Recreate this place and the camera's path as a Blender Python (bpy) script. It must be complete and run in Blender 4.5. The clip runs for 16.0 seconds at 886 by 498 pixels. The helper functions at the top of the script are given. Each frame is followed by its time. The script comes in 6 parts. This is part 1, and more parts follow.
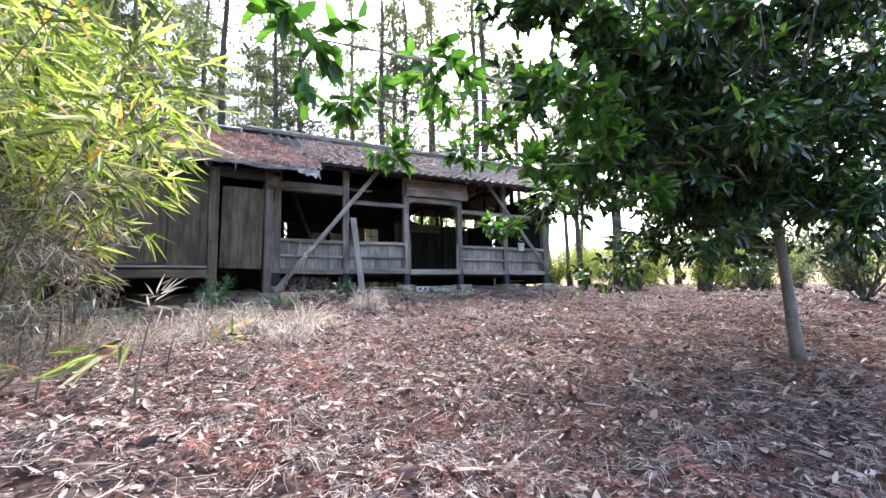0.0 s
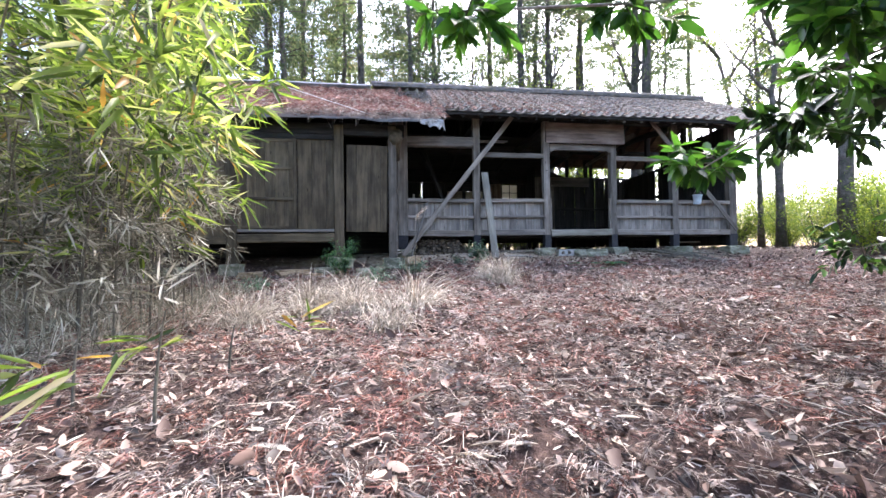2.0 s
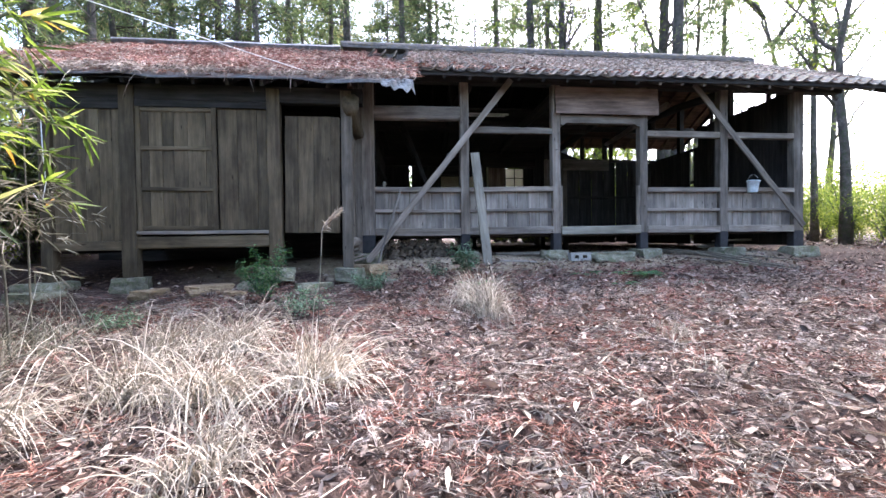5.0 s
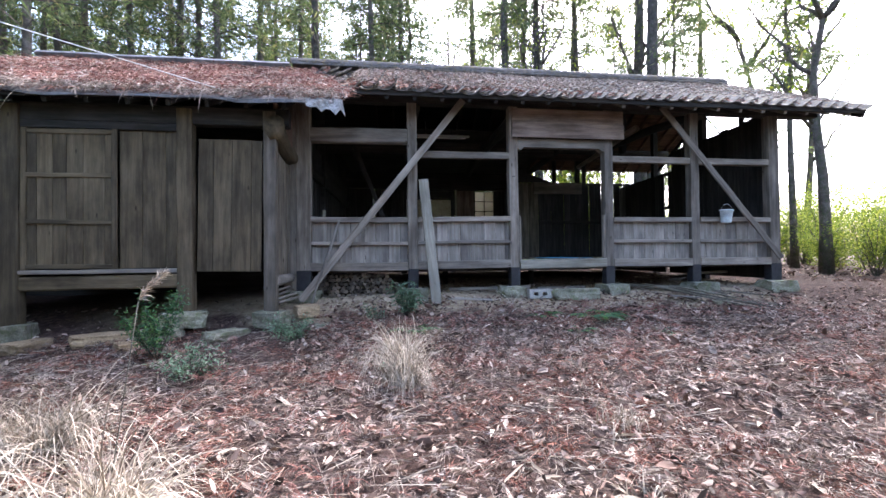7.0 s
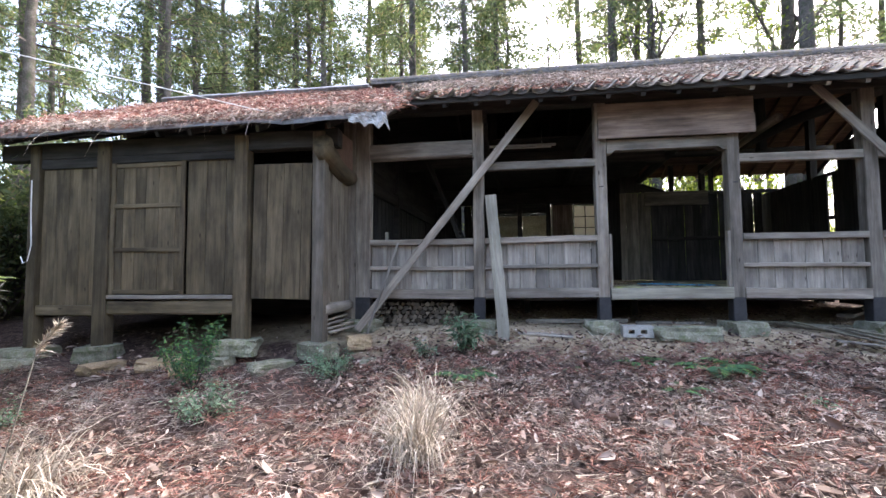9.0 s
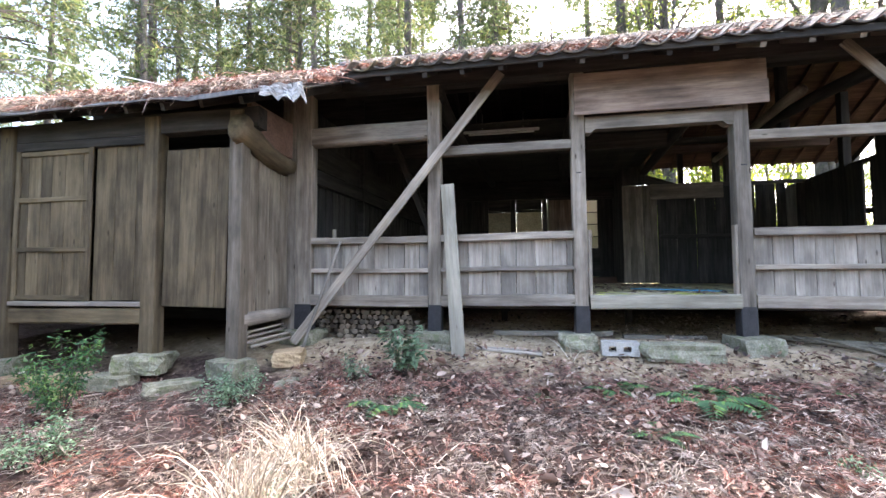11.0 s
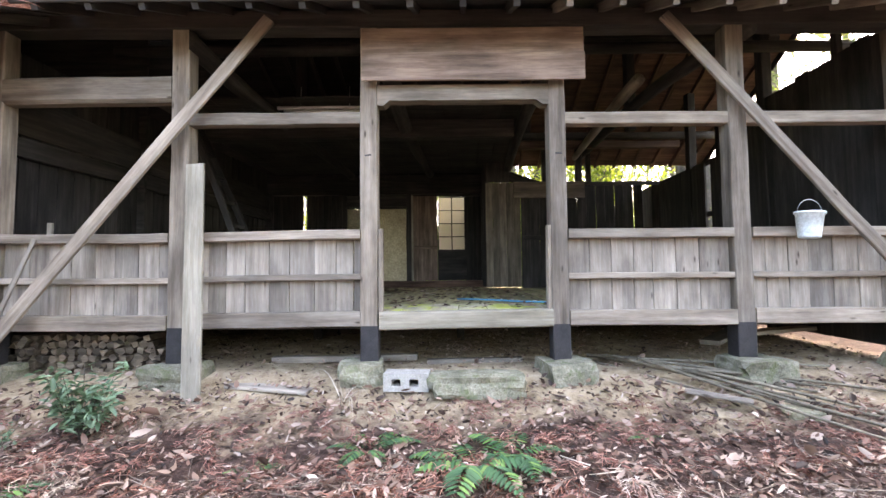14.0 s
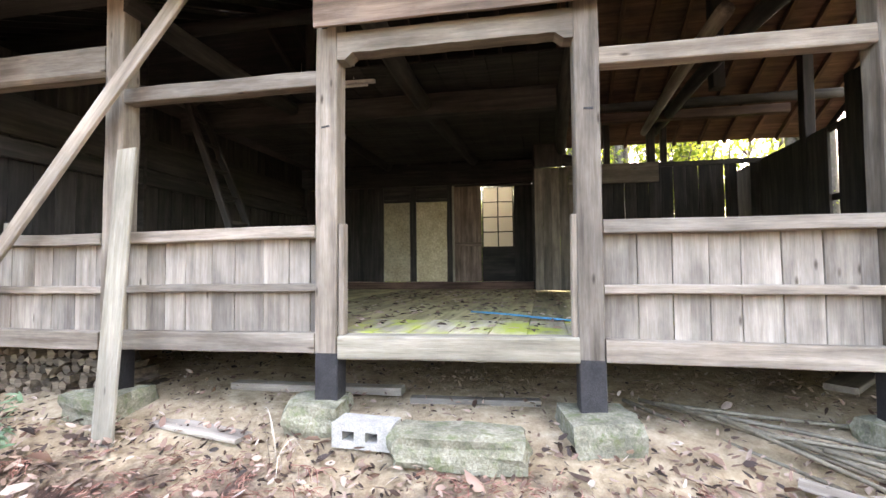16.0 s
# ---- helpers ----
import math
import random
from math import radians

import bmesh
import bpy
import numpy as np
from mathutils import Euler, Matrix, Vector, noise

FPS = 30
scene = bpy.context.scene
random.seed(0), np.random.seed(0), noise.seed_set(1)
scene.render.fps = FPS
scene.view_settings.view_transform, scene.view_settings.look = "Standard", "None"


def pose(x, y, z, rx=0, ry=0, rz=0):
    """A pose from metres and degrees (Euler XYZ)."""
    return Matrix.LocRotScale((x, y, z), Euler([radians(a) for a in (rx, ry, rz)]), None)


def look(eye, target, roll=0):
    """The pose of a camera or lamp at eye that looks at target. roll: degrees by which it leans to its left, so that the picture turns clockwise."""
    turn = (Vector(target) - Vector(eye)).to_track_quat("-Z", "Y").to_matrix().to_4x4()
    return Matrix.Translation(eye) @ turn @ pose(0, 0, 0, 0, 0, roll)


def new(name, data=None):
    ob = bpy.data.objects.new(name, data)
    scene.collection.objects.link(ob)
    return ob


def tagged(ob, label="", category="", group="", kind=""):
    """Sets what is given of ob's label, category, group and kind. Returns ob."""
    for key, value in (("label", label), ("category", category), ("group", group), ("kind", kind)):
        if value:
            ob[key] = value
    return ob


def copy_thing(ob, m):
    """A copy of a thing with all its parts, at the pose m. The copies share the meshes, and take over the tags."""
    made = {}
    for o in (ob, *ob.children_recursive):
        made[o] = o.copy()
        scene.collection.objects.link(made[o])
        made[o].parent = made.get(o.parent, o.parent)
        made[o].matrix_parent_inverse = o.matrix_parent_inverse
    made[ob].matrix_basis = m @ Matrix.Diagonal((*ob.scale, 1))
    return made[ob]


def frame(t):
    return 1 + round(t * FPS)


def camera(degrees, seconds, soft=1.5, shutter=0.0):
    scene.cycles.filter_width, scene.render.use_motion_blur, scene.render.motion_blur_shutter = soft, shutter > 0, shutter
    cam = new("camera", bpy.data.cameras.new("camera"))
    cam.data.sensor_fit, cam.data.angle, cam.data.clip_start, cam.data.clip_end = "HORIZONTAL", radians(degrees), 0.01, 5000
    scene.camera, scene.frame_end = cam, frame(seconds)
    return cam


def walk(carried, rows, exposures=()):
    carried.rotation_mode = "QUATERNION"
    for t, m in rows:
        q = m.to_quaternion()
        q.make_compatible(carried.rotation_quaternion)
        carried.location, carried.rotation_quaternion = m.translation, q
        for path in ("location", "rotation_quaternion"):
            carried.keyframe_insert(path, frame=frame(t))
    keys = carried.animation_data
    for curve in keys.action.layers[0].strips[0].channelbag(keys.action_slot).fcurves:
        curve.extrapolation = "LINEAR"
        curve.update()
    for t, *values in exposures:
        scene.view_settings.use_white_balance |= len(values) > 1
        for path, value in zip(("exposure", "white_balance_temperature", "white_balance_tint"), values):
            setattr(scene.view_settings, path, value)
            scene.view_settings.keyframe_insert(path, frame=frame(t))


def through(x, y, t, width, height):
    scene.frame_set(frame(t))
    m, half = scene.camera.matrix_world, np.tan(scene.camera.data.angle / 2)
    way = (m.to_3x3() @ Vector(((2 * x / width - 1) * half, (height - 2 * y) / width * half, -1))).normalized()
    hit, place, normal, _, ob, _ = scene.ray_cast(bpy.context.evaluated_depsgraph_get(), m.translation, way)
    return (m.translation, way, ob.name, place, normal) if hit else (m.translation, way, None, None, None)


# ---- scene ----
cam = camera(91.5, 16.0)
PATH = [
    (0, (0.675, -1.051, 1.149), (1.594, 0.712, 1.364), -1.2),
    (0.5, (0.783, -0.801, 1.192), (1.568, 1.029, 1.38), -0.8),
    (1, (0.874, -0.436, 1.218), (1.437, 1.478, 1.354), -0.6),
    (1.5, (1.091, -0.123, 1.256), (1.469, 1.839, 1.337), -0.7),
    (2, (1.373, 0.223, 1.318), (1.661, 2.202, 1.348), -0.7),
    (2.5, (1.519, 0.597, 1.335), (1.775, 2.58, 1.329), -0.7),
    (3, (1.673, 1.014, 1.428), (1.903, 3.001, 1.396), -0.7),
    (3.5, (1.901, 1.411, 1.48), (2.108, 3.4, 1.434), -0.7),
    (6, (2.789, 2.827, 1.926), (3.063, 4.808, 1.901), -0.7),
    (6.5, (3.09, 2.943, 2.014), (3.388, 4.921, 2.018), -0.7),
    (7, (3.202, 3.109, 2.01), (3.476, 5.09, 2.043), -0.7),
    (7.5, (3.227, 3.384, 2.098), (3.4, 5.375, 2.159), -0.7),
    (8, (3.424, 3.564, 2.085), (3.427, 5.562, 2.172), -0.6),
    (8.5, (3.743, 3.742, 2.123), (3.569, 5.731, 2.231), -0.5),
    (11, (4.786, 5.072, 2.195), (4.428, 7.037, 2.308), -0.4),
    (11.5, (5.025, 5.248, 2.17), (4.804, 7.235, 2.241), -0.5),
    (12, (5.283, 5.472, 2.197), (5.222, 7.47, 2.232), -0.6),
    (12.5, (5.394, 5.792, 2.26), (5.428, 7.791, 2.303), -0.6),
    (13, (5.594, 5.945, 2.26), (5.64, 7.944, 2.332), -0.7),
    (13.5, (5.922, 6.125, 2.293), (5.95, 8.123, 2.388), -0.7),
    (14, (6.156, 6.4, 2.294), (6.162, 8.397, 2.398), -0.6),
    (14.5, (6.343, 6.706, 2.349), (6.32, 8.703, 2.452), -0.7),
    (15, (6.578, 6.982, 2.37), (6.487, 8.978, 2.463), -0.6),
    (15.5, (6.729, 7.252, 2.363), (6.522, 9.239, 2.445), -0.6),
    (16, (6.812, 7.566, 2.389), (6.466, 9.534, 2.473), -0.5),
]
EXPOSURE = [(0, 3.2, 6100, 15), (2, 3.17, 6000, 14), (3.5, 3.36, 5950, 13), (7, 3.08, 6050, 15), (8.5, 3.25, 6400, 14), (11, 4.05, 6900, 14), (11.6, 4.28, 6900, 14), (12.2, 4.15, 7200, 16), (13.5, 4.4, 7600, 17), (16, 4.98, 8300, 17)]
walk(cam, [(t, look(eye, target, roll)) for t, eye, target, roll in PATH], EXPOSURE)

# ---- world, sun, exposure ----
SUN_EL, SUN_AZ = 52.0, 40.0          # the sun stands behind the house, to the right
world = bpy.data.worlds.new("sky_world")
scene.world = world
world.use_nodes = True
wn = world.node_tree
sky = wn.nodes.new("ShaderNodeTexSky")
sky.sky_type = 'NISHITA'
sky.sun_disc = False
sky.sun_elevation = radians(SUN_EL)
sky.sun_rotation = radians(SUN_AZ)
sky.dust_density = 5.0
sky.air_density = 1.0
wn.links.new(sky.outputs[0], wn.nodes["Background"].inputs[0])
wn.nodes["Background"].inputs[1].default_value = 0.15
sun = new("sun", bpy.data.lights.new("sun", 'SUN'))
sun.data.energy, sun.data.angle, sun.data.color = 1.0, radians(16), (1.0, 0.97, 0.93)
sun.matrix_world = look((0, 0, 30), (-math.sin(radians(SUN_AZ)) * math.cos(radians(SUN_EL)), -math.cos(radians(SUN_AZ)) * math.cos(radians(SUN_EL)), 30 - math.sin(radians(SUN_EL))))
rng = np.random.default_rng(7)


# ---- materials ----
def shader(name):
    m = bpy.data.materials.new(name)
    m.use_nodes = True
    return m, m.node_tree, m.node_tree.nodes["Principled BSDF"]


def ramp_node(nt, stops):
    r = nt.nodes.new("ShaderNodeValToRGB")
    el = r.color_ramp.elements
    while len(el) < len(stops):
        el.new(0.5)
    for e, (p, c) in zip(el, stops):
        e.position, e.color = p, (*c, 1)
    return r


def noise_node(nt, vec, scale, detail=5, rough=0.6):
    n = nt.nodes.new("ShaderNodeTexNoise")
    n.inputs["Scale"].default_value, n.inputs["Detail"].default_value, n.inputs["Roughness"].default_value = scale, detail, rough
    nt.links.new(vec, n.inputs["Vector"])
    return n.outputs["Fac"]


def mixed(nt, a, b, fac, mode='MIX'):
    x = nt.nodes.new("ShaderNodeMix")
    x.data_type, x.blend_type = 'RGBA', mode
    if isinstance(fac, float):
        x.inputs[0].default_value = fac
    else:
        nt.links.new(fac, x.inputs[0])
    nt.links.new(a, x.inputs[6])
    if isinstance(b, tuple):
        x.inputs[7].default_value = (*b, 1)
    else:
        nt.links.new(b, x.inputs[7])
    return x.outputs[2]


def scaled(nt, vec, s):
    mp = nt.nodes.new("ShaderNodeMapping")
    mp.inputs["Scale"].default_value = s
    nt.links.new(vec, mp.inputs["Vector"])
    return mp.outputs[0]


def bump(nt, b, height, strength, dist=0.01):
    bn = nt.nodes.new("ShaderNodeBump")
    bn.inputs["Strength"].default_value, bn.inputs["Distance"].default_value = strength, dist
    nt.links.new(height, bn.inputs["Height"])
    nt.links.new(bn.outputs[0], b.inputs["Normal"])


def offset_coords(nt):
    """Object coordinates, shifted for every object by its own random number."""
    tc = nt.nodes.new("ShaderNodeTexCoord")
    oi = nt.nodes.new("ShaderNodeObjectInfo")
    mul = nt.nodes.new("ShaderNodeMath")
    mul.operation = 'MULTIPLY'
    mul.inputs[1].default_value = 37.0
    nt.links.new(oi.outputs["Random"], mul.inputs[0])
    add = nt.nodes.new("ShaderNodeVectorMath")
    nt.links.new(tc.outputs["Object"], add.inputs[0])
    nt.links.new(mul.outputs[0], add.inputs[1])
    return add.outputs[0], oi.outputs["Random"]


def wood(name, dark, mid, light, stain=0.5, rough=0.85, moss=None, tint=0.35, knots=False):
    """Weathered timber: grain along the piece's own x axis, stains, a tone of its own for each piece."""
    m, nt, b = shader(name)
    vec, rnd = offset_coords(nt)
    coarse = noise_node(nt, scaled(nt, vec, (1.1, 17, 17)), 1.0, 7, 0.62)
    fine = noise_node(nt, scaled(nt, vec, (9, 150, 150)), 1.0, 5, 0.65)
    blot = noise_node(nt, scaled(nt, vec, (1.6, 3.5, 3.5)), 1.0, 5, 0.6)
    base = ramp_node(nt, [(0.28, dark), (0.5, mid), (0.72, light)])
    nt.links.new(coarse, base.inputs[0])
    fr = ramp_node(nt, [(0.3, (0.68, 0.68, 0.68)), (0.65, (1.08, 1.08, 1.08))])
    nt.links.new(fine, fr.inputs[0])
    col = mixed(nt, base.outputs[0], fr.outputs[0], 0.6, 'MULTIPLY')
    br = ramp_node(nt, [(0.35, (1 - stain, 1 - stain, 1 - stain)), (0.62, (1.1, 1.1, 1.1))])
    nt.links.new(blot, br.inputs[0])
    col = mixed(nt, col, br.outputs[0], 0.8, 'MULTIPLY')
    tr = ramp_node(nt, [(0.0, (1 - tint, 1 - tint, 1 - tint)), (0.5, (1, 0.98, 0.95)), (1.0, (1 + tint * 0.5, 1 + tint * 0.45, 1 + tint * 0.38))])
    nt.links.new(rnd, tr.inputs[0])
    col = mixed(nt, col, tr.outputs[0], 1.0, 'MULTIPLY')
    if knots:
        vo = nt.nodes.new("ShaderNodeTexVoronoi")
        vo.inputs["Scale"].default_value = 1.0
        nt.links.new(scaled(nt, vec, (2.2, 7, 7)), vo.inputs["Vector"])
        kr = ramp_node(nt, [(0.035, (0.16, 0.13, 0.11)), (0.10, (1, 1, 1))])
        nt.links.new(vo.outputs["Distance"], kr.inputs[0])
        col = mixed(nt, col, kr.outputs[0], 0.85, 'MULTIPLY')
    if moss:
        mr = ramp_node(nt, [(0.46, (0, 0, 0)), (0.62, (1, 1, 1))])
        nt.links.new(noise_node(nt, vec, 2.2, 6, 0.65), mr.inputs[0])
        col = mixed(nt, col, moss, mr.outputs[0])
    nt.links.new(col, b.inputs["Base Color"])
    b.inputs["Roughness"].default_value = rough
    b.inputs["Specular IOR Level"].default_value = 0.25
    h = nt.nodes.new("ShaderNodeMath")
    h.operation = 'ADD'
    nt.links.new(coarse, h.inputs[0])
    nt.links.new(fine, h.inputs[1])
    bump(nt, b, h.outputs[0], 0.5, 0.006)
    return m


def mineral(name, stops, scale, rough=0.9, strength=0.5, fine=8.0, moss=None, dist=0.02):
    m, nt, b = shader(name)
    vec, rnd = offset_coords(nt)
    n1 = noise_node(nt, vec, scale, 8, 0.65)
    n2 = noise_node(nt, vec, scale * fine, 6, 0.65)
    r = ramp_node(nt, stops)
    nt.links.new(n1, r.inputs[0])
    g = ramp_node(nt, [(0.3, (0.6, 0.6, 0.6)), (0.7, (1.2, 1.2, 1.2))])
    nt.links.new(n2, g.inputs[0])
    col = mixed(nt, r.outputs[0], g.outputs[0], 0.8, 'MULTIPLY')
    if moss:
        mr = ramp_node(nt, [(0.5, (0, 0, 0)), (0.66, (1, 1, 1))])
        nt.links.new(noise_node(nt, scaled(nt, vec, (1.3, 1.7, 1.1)), scale * 1.3, 6, 0.7), mr.inputs[0])
        col = mixed(nt, col, moss, mr.outputs[0])
    tr = ramp_node(nt, [(0.0, (0.75, 0.75, 0.77)), (1.0, (1.15, 1.13, 1.1))])
    nt.links.new(rnd, tr.inputs[0])
    col = mixed(nt, col, tr.outputs[0], 1.0, 'MULTIPLY')
    nt.links.new(col, b.inputs["Base Color"])
    b.inputs["Roughness"].default_value = rough
    b.inputs["Specular IOR Level"].default_value = 0.3
    h = nt.nodes.new("ShaderNodeMath")
    h.operation = 'ADD'
    nt.links.new(n1, h.inputs[0])
    nt.links.new(n2, h.inputs[1])
    bump(nt, b, h.outputs[0], strength, dist)
    return m


def leafy(name, stops, through=0.4, rough=0.5, gloss=0.3, scale=0.6, dry=False):
    """Leaves: a colour of its own for each leaf, some light through the blade."""
    m, nt, b = shader(name)
    geo = nt.nodes.new("ShaderNodeNewGeometry")
    r = ramp_node(nt, stops)
    nt.links.new(geo.outputs["Random Per Island"], r.inputs[0])
    tc = nt.nodes.new("ShaderNodeTexCoord")
    n = noise_node(nt, tc.outputs["Object"], scale, 3, 0.6)
    g = ramp_node(nt, [(0.32, (0.45, 0.43, 0.42)), (0.66, (1.35, 1.35, 1.35))] if dry else [(0.3, (0.7, 0.7, 0.7)), (0.7, (1.2, 1.2, 1.2))])
    nt.links.new(n, g.inputs[0])
    col = mixed(nt, r.outputs[0], g.outputs[0], 0.8, 'MULTIPLY')
    nt.links.new(col, b.inputs["Base Color"])
    b.inputs["Roughness"].default_value = rough
    b.inputs["Specular IOR Level"].default_value = gloss
    if through > 0:
        t = nt.nodes.new("ShaderNodeBsdfTranslucent")
        bright = mixed(nt, col, (1.0, 1.0, 1.0) if dry else (1.25, 1.3, 0.7), 1.0, 'MULTIPLY')
        nt.links.new(bright, t.inputs[0])
        ms = nt.nodes.new("ShaderNodeMixShader")
        ms.inputs[0].default_value = through
        nt.links.new(b.outputs[0], ms.inputs[1])
        nt.links.new(t.outputs[0], ms.inputs[2])
        nt.links.new(ms.outputs[0], nt.nodes["Material Output"].inputs[0])
    return m


BOARD = wood("weathered_board", (0.15, 0.132, 0.113), (0.235, 0.211, 0.182), (0.33, 0.30, 0.262), 0.5, knots=True)
RAIL = wood("weathered_rail", (0.13, 0.107, 0.085), (0.235, 0.203, 0.167), (0.35, 0.313, 0.265), 0.45, knots=True)
POST = wood("weathered_post", (0.10, 0.083, 0.065), (0.195, 0.168, 0.137), (0.30, 0.267, 0.225), 0.5, knots=True)
BROWN = wood("brown_board", (0.075, 0.054, 0.043), (0.155, 0.115, 0.092), (0.25, 0.195, 0.16), 0.5)
ANNEX = wood("annex_board", (0.06, 0.045, 0.028), (0.107, 0.083, 0.05), (0.158, 0.124, 0.08), 0.6, knots=True)
SIDEWOOD = wood("side_board", (0.085, 0.071, 0.054), (0.145, 0.123, 0.096), (0.215, 0.186, 0.15), 0.55, knots=True)
# near-black timber for ceiling, inner walls, roof underside and eaves
DARK = wood("near_black_timber", (0.015, 0.0145, 0.0142), (0.032, 0.03, 0.028), (0.058, 0.0535, 0.049), 0.5)
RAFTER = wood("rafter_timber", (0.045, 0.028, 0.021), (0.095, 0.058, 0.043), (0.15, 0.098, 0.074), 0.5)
PALE = wood("pale_plank_wood", (0.15, 0.137, 0.105), (0.235, 0.218, 0.175), (0.31, 0.29, 0.24), 0.35, tint=0.1, knots=True)
FLOORW = wood("floor_plank_wood", (0.18, 0.155, 0.085), (0.31, 0.275, 0.145), (0.43, 0.385, 0.215), 0.5)
# mossy entrance planks, wood and moss coloured brighter to hold the sky's light
SKYLITMOSSY = wood("skylit_mossy_plank_wood", (0.26, 0.23, 0.16), (0.42, 0.38, 0.28), (0.52, 0.48, 0.37), 0.35, moss=(0.36, 0.40, 0.07))
TAR = mineral("black_tar_paint", [(0.3, (0.012, 0.012, 0.014)), (0.7, (0.03, 0.03, 0.033))], 9, 0.6, 0.2)
TILE = mineral("grey_roof_tile", [(0.3, (0.06, 0.056, 0.052)), (0.55, (0.13, 0.122, 0.115)), (0.75, (0.22, 0.205, 0.19))], 5, 0.75, 0.3, moss=(0.16, 0.13, 0.07))
STONE = mineral("grey_stone", [(0.3, (0.12, 0.12, 0.085)), (0.5, (0.235, 0.23, 0.17)), (0.72, (0.37, 0.355, 0.28))], 7, 0.95, 0.8, moss=(0.13, 0.15, 0.075))
CONCRETE = mineral("concrete", [(0.3, (0.30, 0.295, 0.27)), (0.7, (0.45, 0.44, 0.40))], 14, 0.9, 0.4)
CLAY = mineral("red_clay_plaster", [(0.3, (0.15, 0.088, 0.064)), (0.7, (0.25, 0.155, 0.115))], 5, 0.95, 0.5)
CREAM = mineral("cream_plaster", [(0.3, (0.34, 0.29, 0.19)), (0.7, (0.50, 0.45, 0.31))], 3, 0.9, 0.3)
PALESHEET = mineral("pale_bent_sheet", [(0.3, (0.16, 0.16, 0.16)), (0.7, (0.34, 0.34, 0.335))], 5, 0.6, 0.3)
SHEET = mineral("grey_sheet_metal", [(0.3, (0.075, 0.075, 0.075)), (0.7, (0.20, 0.20, 0.195))], 3, 0.55, 0.2)
ZINC = mineral("zinc_sheet", [(0.3, (0.09, 0.095, 0.105)), (0.7, (0.22, 0.225, 0.235))], 3, 0.5, 0.2)
BARK = mineral("tree_bark", [(0.3, (0.05, 0.043, 0.037)), (0.5, (0.10, 0.088, 0.076)), (0.72, (0.18, 0.16, 0.14))], 4, 0.95, 1.0, moss=(0.06, 0.075, 0.04))
GREYBARK = mineral("smooth_grey_bark", [(0.3, (0.16, 0.14, 0.12)), (0.7, (0.3, 0.27, 0.24))], 9, 0.85, 0.5)
PLASTIC = mineral("pale_blue_plastic", [(0.2, (0.48, 0.58, 0.62)), (0.8, (0.66, 0.74, 0.76))], 4, 0.45, 0.05)
BLUEPIPE = mineral("blue_plastic", [(0.2, (0.02, 0.16, 0.3)), (0.8, (0.05, 0.26, 0.42))], 6, 0.45, 0.05)
WHITE = mineral("white_enamel", [(0.2, (0.6, 0.6, 0.58)), (0.8, (0.75, 0.75, 0.72))], 6, 0.5, 0.05)
WIRE = mineral("steel_wire", [(0.2, (0.35, 0.35, 0.35)), (0.8, (0.6, 0.6, 0.6))], 6, 0.5, 0.05)
CULM = mineral("dry_bamboo", [(0.3, (0.07, 0.062, 0.045)), (0.7, (0.16, 0.145, 0.11))], 5, 0.6, 0.2)
YELLOWCLAY = mineral("yellow_clay", [(0.3, (0.24, 0.17, 0.10)), (0.7, (0.42, 0.32, 0.20))], 5, 0.95, 0.8)
FIREWOOD = wood("split_firewood", (0.05, 0.04, 0.03), (0.13, 0.105, 0.08), (0.24, 0.2, 0.155), 0.5, tint=0.6)

LITTER = leafy("fallen_leaf", [(0.0, (0.018, 0.012, 0.01)), (0.3, (0.07, 0.042, 0.031)), (0.55, (0.18, 0.108, 0.08)), (0.78, (0.31, 0.225, 0.18)), (0.95, (0.40, 0.32, 0.265)), (0.995, (0.52, 0.45, 0.385))], 0.1, 0.6, 0.35, 1.5, True)
NEEDLES = leafy("cedar_needles", [(0.0, (0.10, 0.035, 0.022)), (0.4, (0.20, 0.085, 0.062)), (0.75, (0.30, 0.145, 0.105)), (1.0, (0.40, 0.24, 0.18))], 0.1, 0.8, 0.2, 1.0, True)
TWIG = leafy("dry_twig", [(0.0, (0.09, 0.07, 0.055)), (0.5, (0.26, 0.21, 0.17)), (0.85, (0.38, 0.325, 0.265)), (1.0, (0.52, 0.455, 0.37))], 0.0, 0.8, 0.2)
STRAW = leafy("dry_straw", [(0.0, (0.17, 0.135, 0.10)), (0.5, (0.40, 0.34, 0.265)), (1.0, (0.66, 0.595, 0.49))], 0.15, 0.6, 0.3, 0.6, True)
BAMBOO = leafy("bamboo_leaf", [(0.0, (0.028, 0.045, 0.016)), (0.3, (0.065, 0.095, 0.026)), (0.50, (0.17, 0.24, 0.045)), (0.72, (0.28, 0.33, 0.10)), (0.9, (0.40, 0.38, 0.26)), (0.97, (0.36, 0.20, 0.06))], 0.55, 0.45, 0.35)
EVERGREEN = leafy("glossy_evergreen_leaf", [(0.0, (0.008, 0.018, 0.008)), (0.6, (0.02, 0.048, 0.014)), (0.85, (0.05, 0.12, 0.022)), (1.0, (0.11, 0.24, 0.032))], 0.32, 0.28, 0.5)
# brighter copy of the evergreen leaf, with sunlight put into its colour
SUNLITLEAF = leafy("sunlit_evergreen_leaf", [(0.0, (0.015, 0.045, 0.01)), (0.5, (0.04, 0.115, 0.018)), (1.0, (0.10, 0.23, 0.032))], 0.45, 0.3, 0.5)
WITHERED = leafy("withered_bamboo_leaf", [(0.0, (0.05, 0.045, 0.03)), (0.4, (0.17, 0.155, 0.11)), (0.8, (0.34, 0.32, 0.25)), (1.0, (0.54, 0.51, 0.43))], 0.2, 0.6, 0.3, 0.6, True)
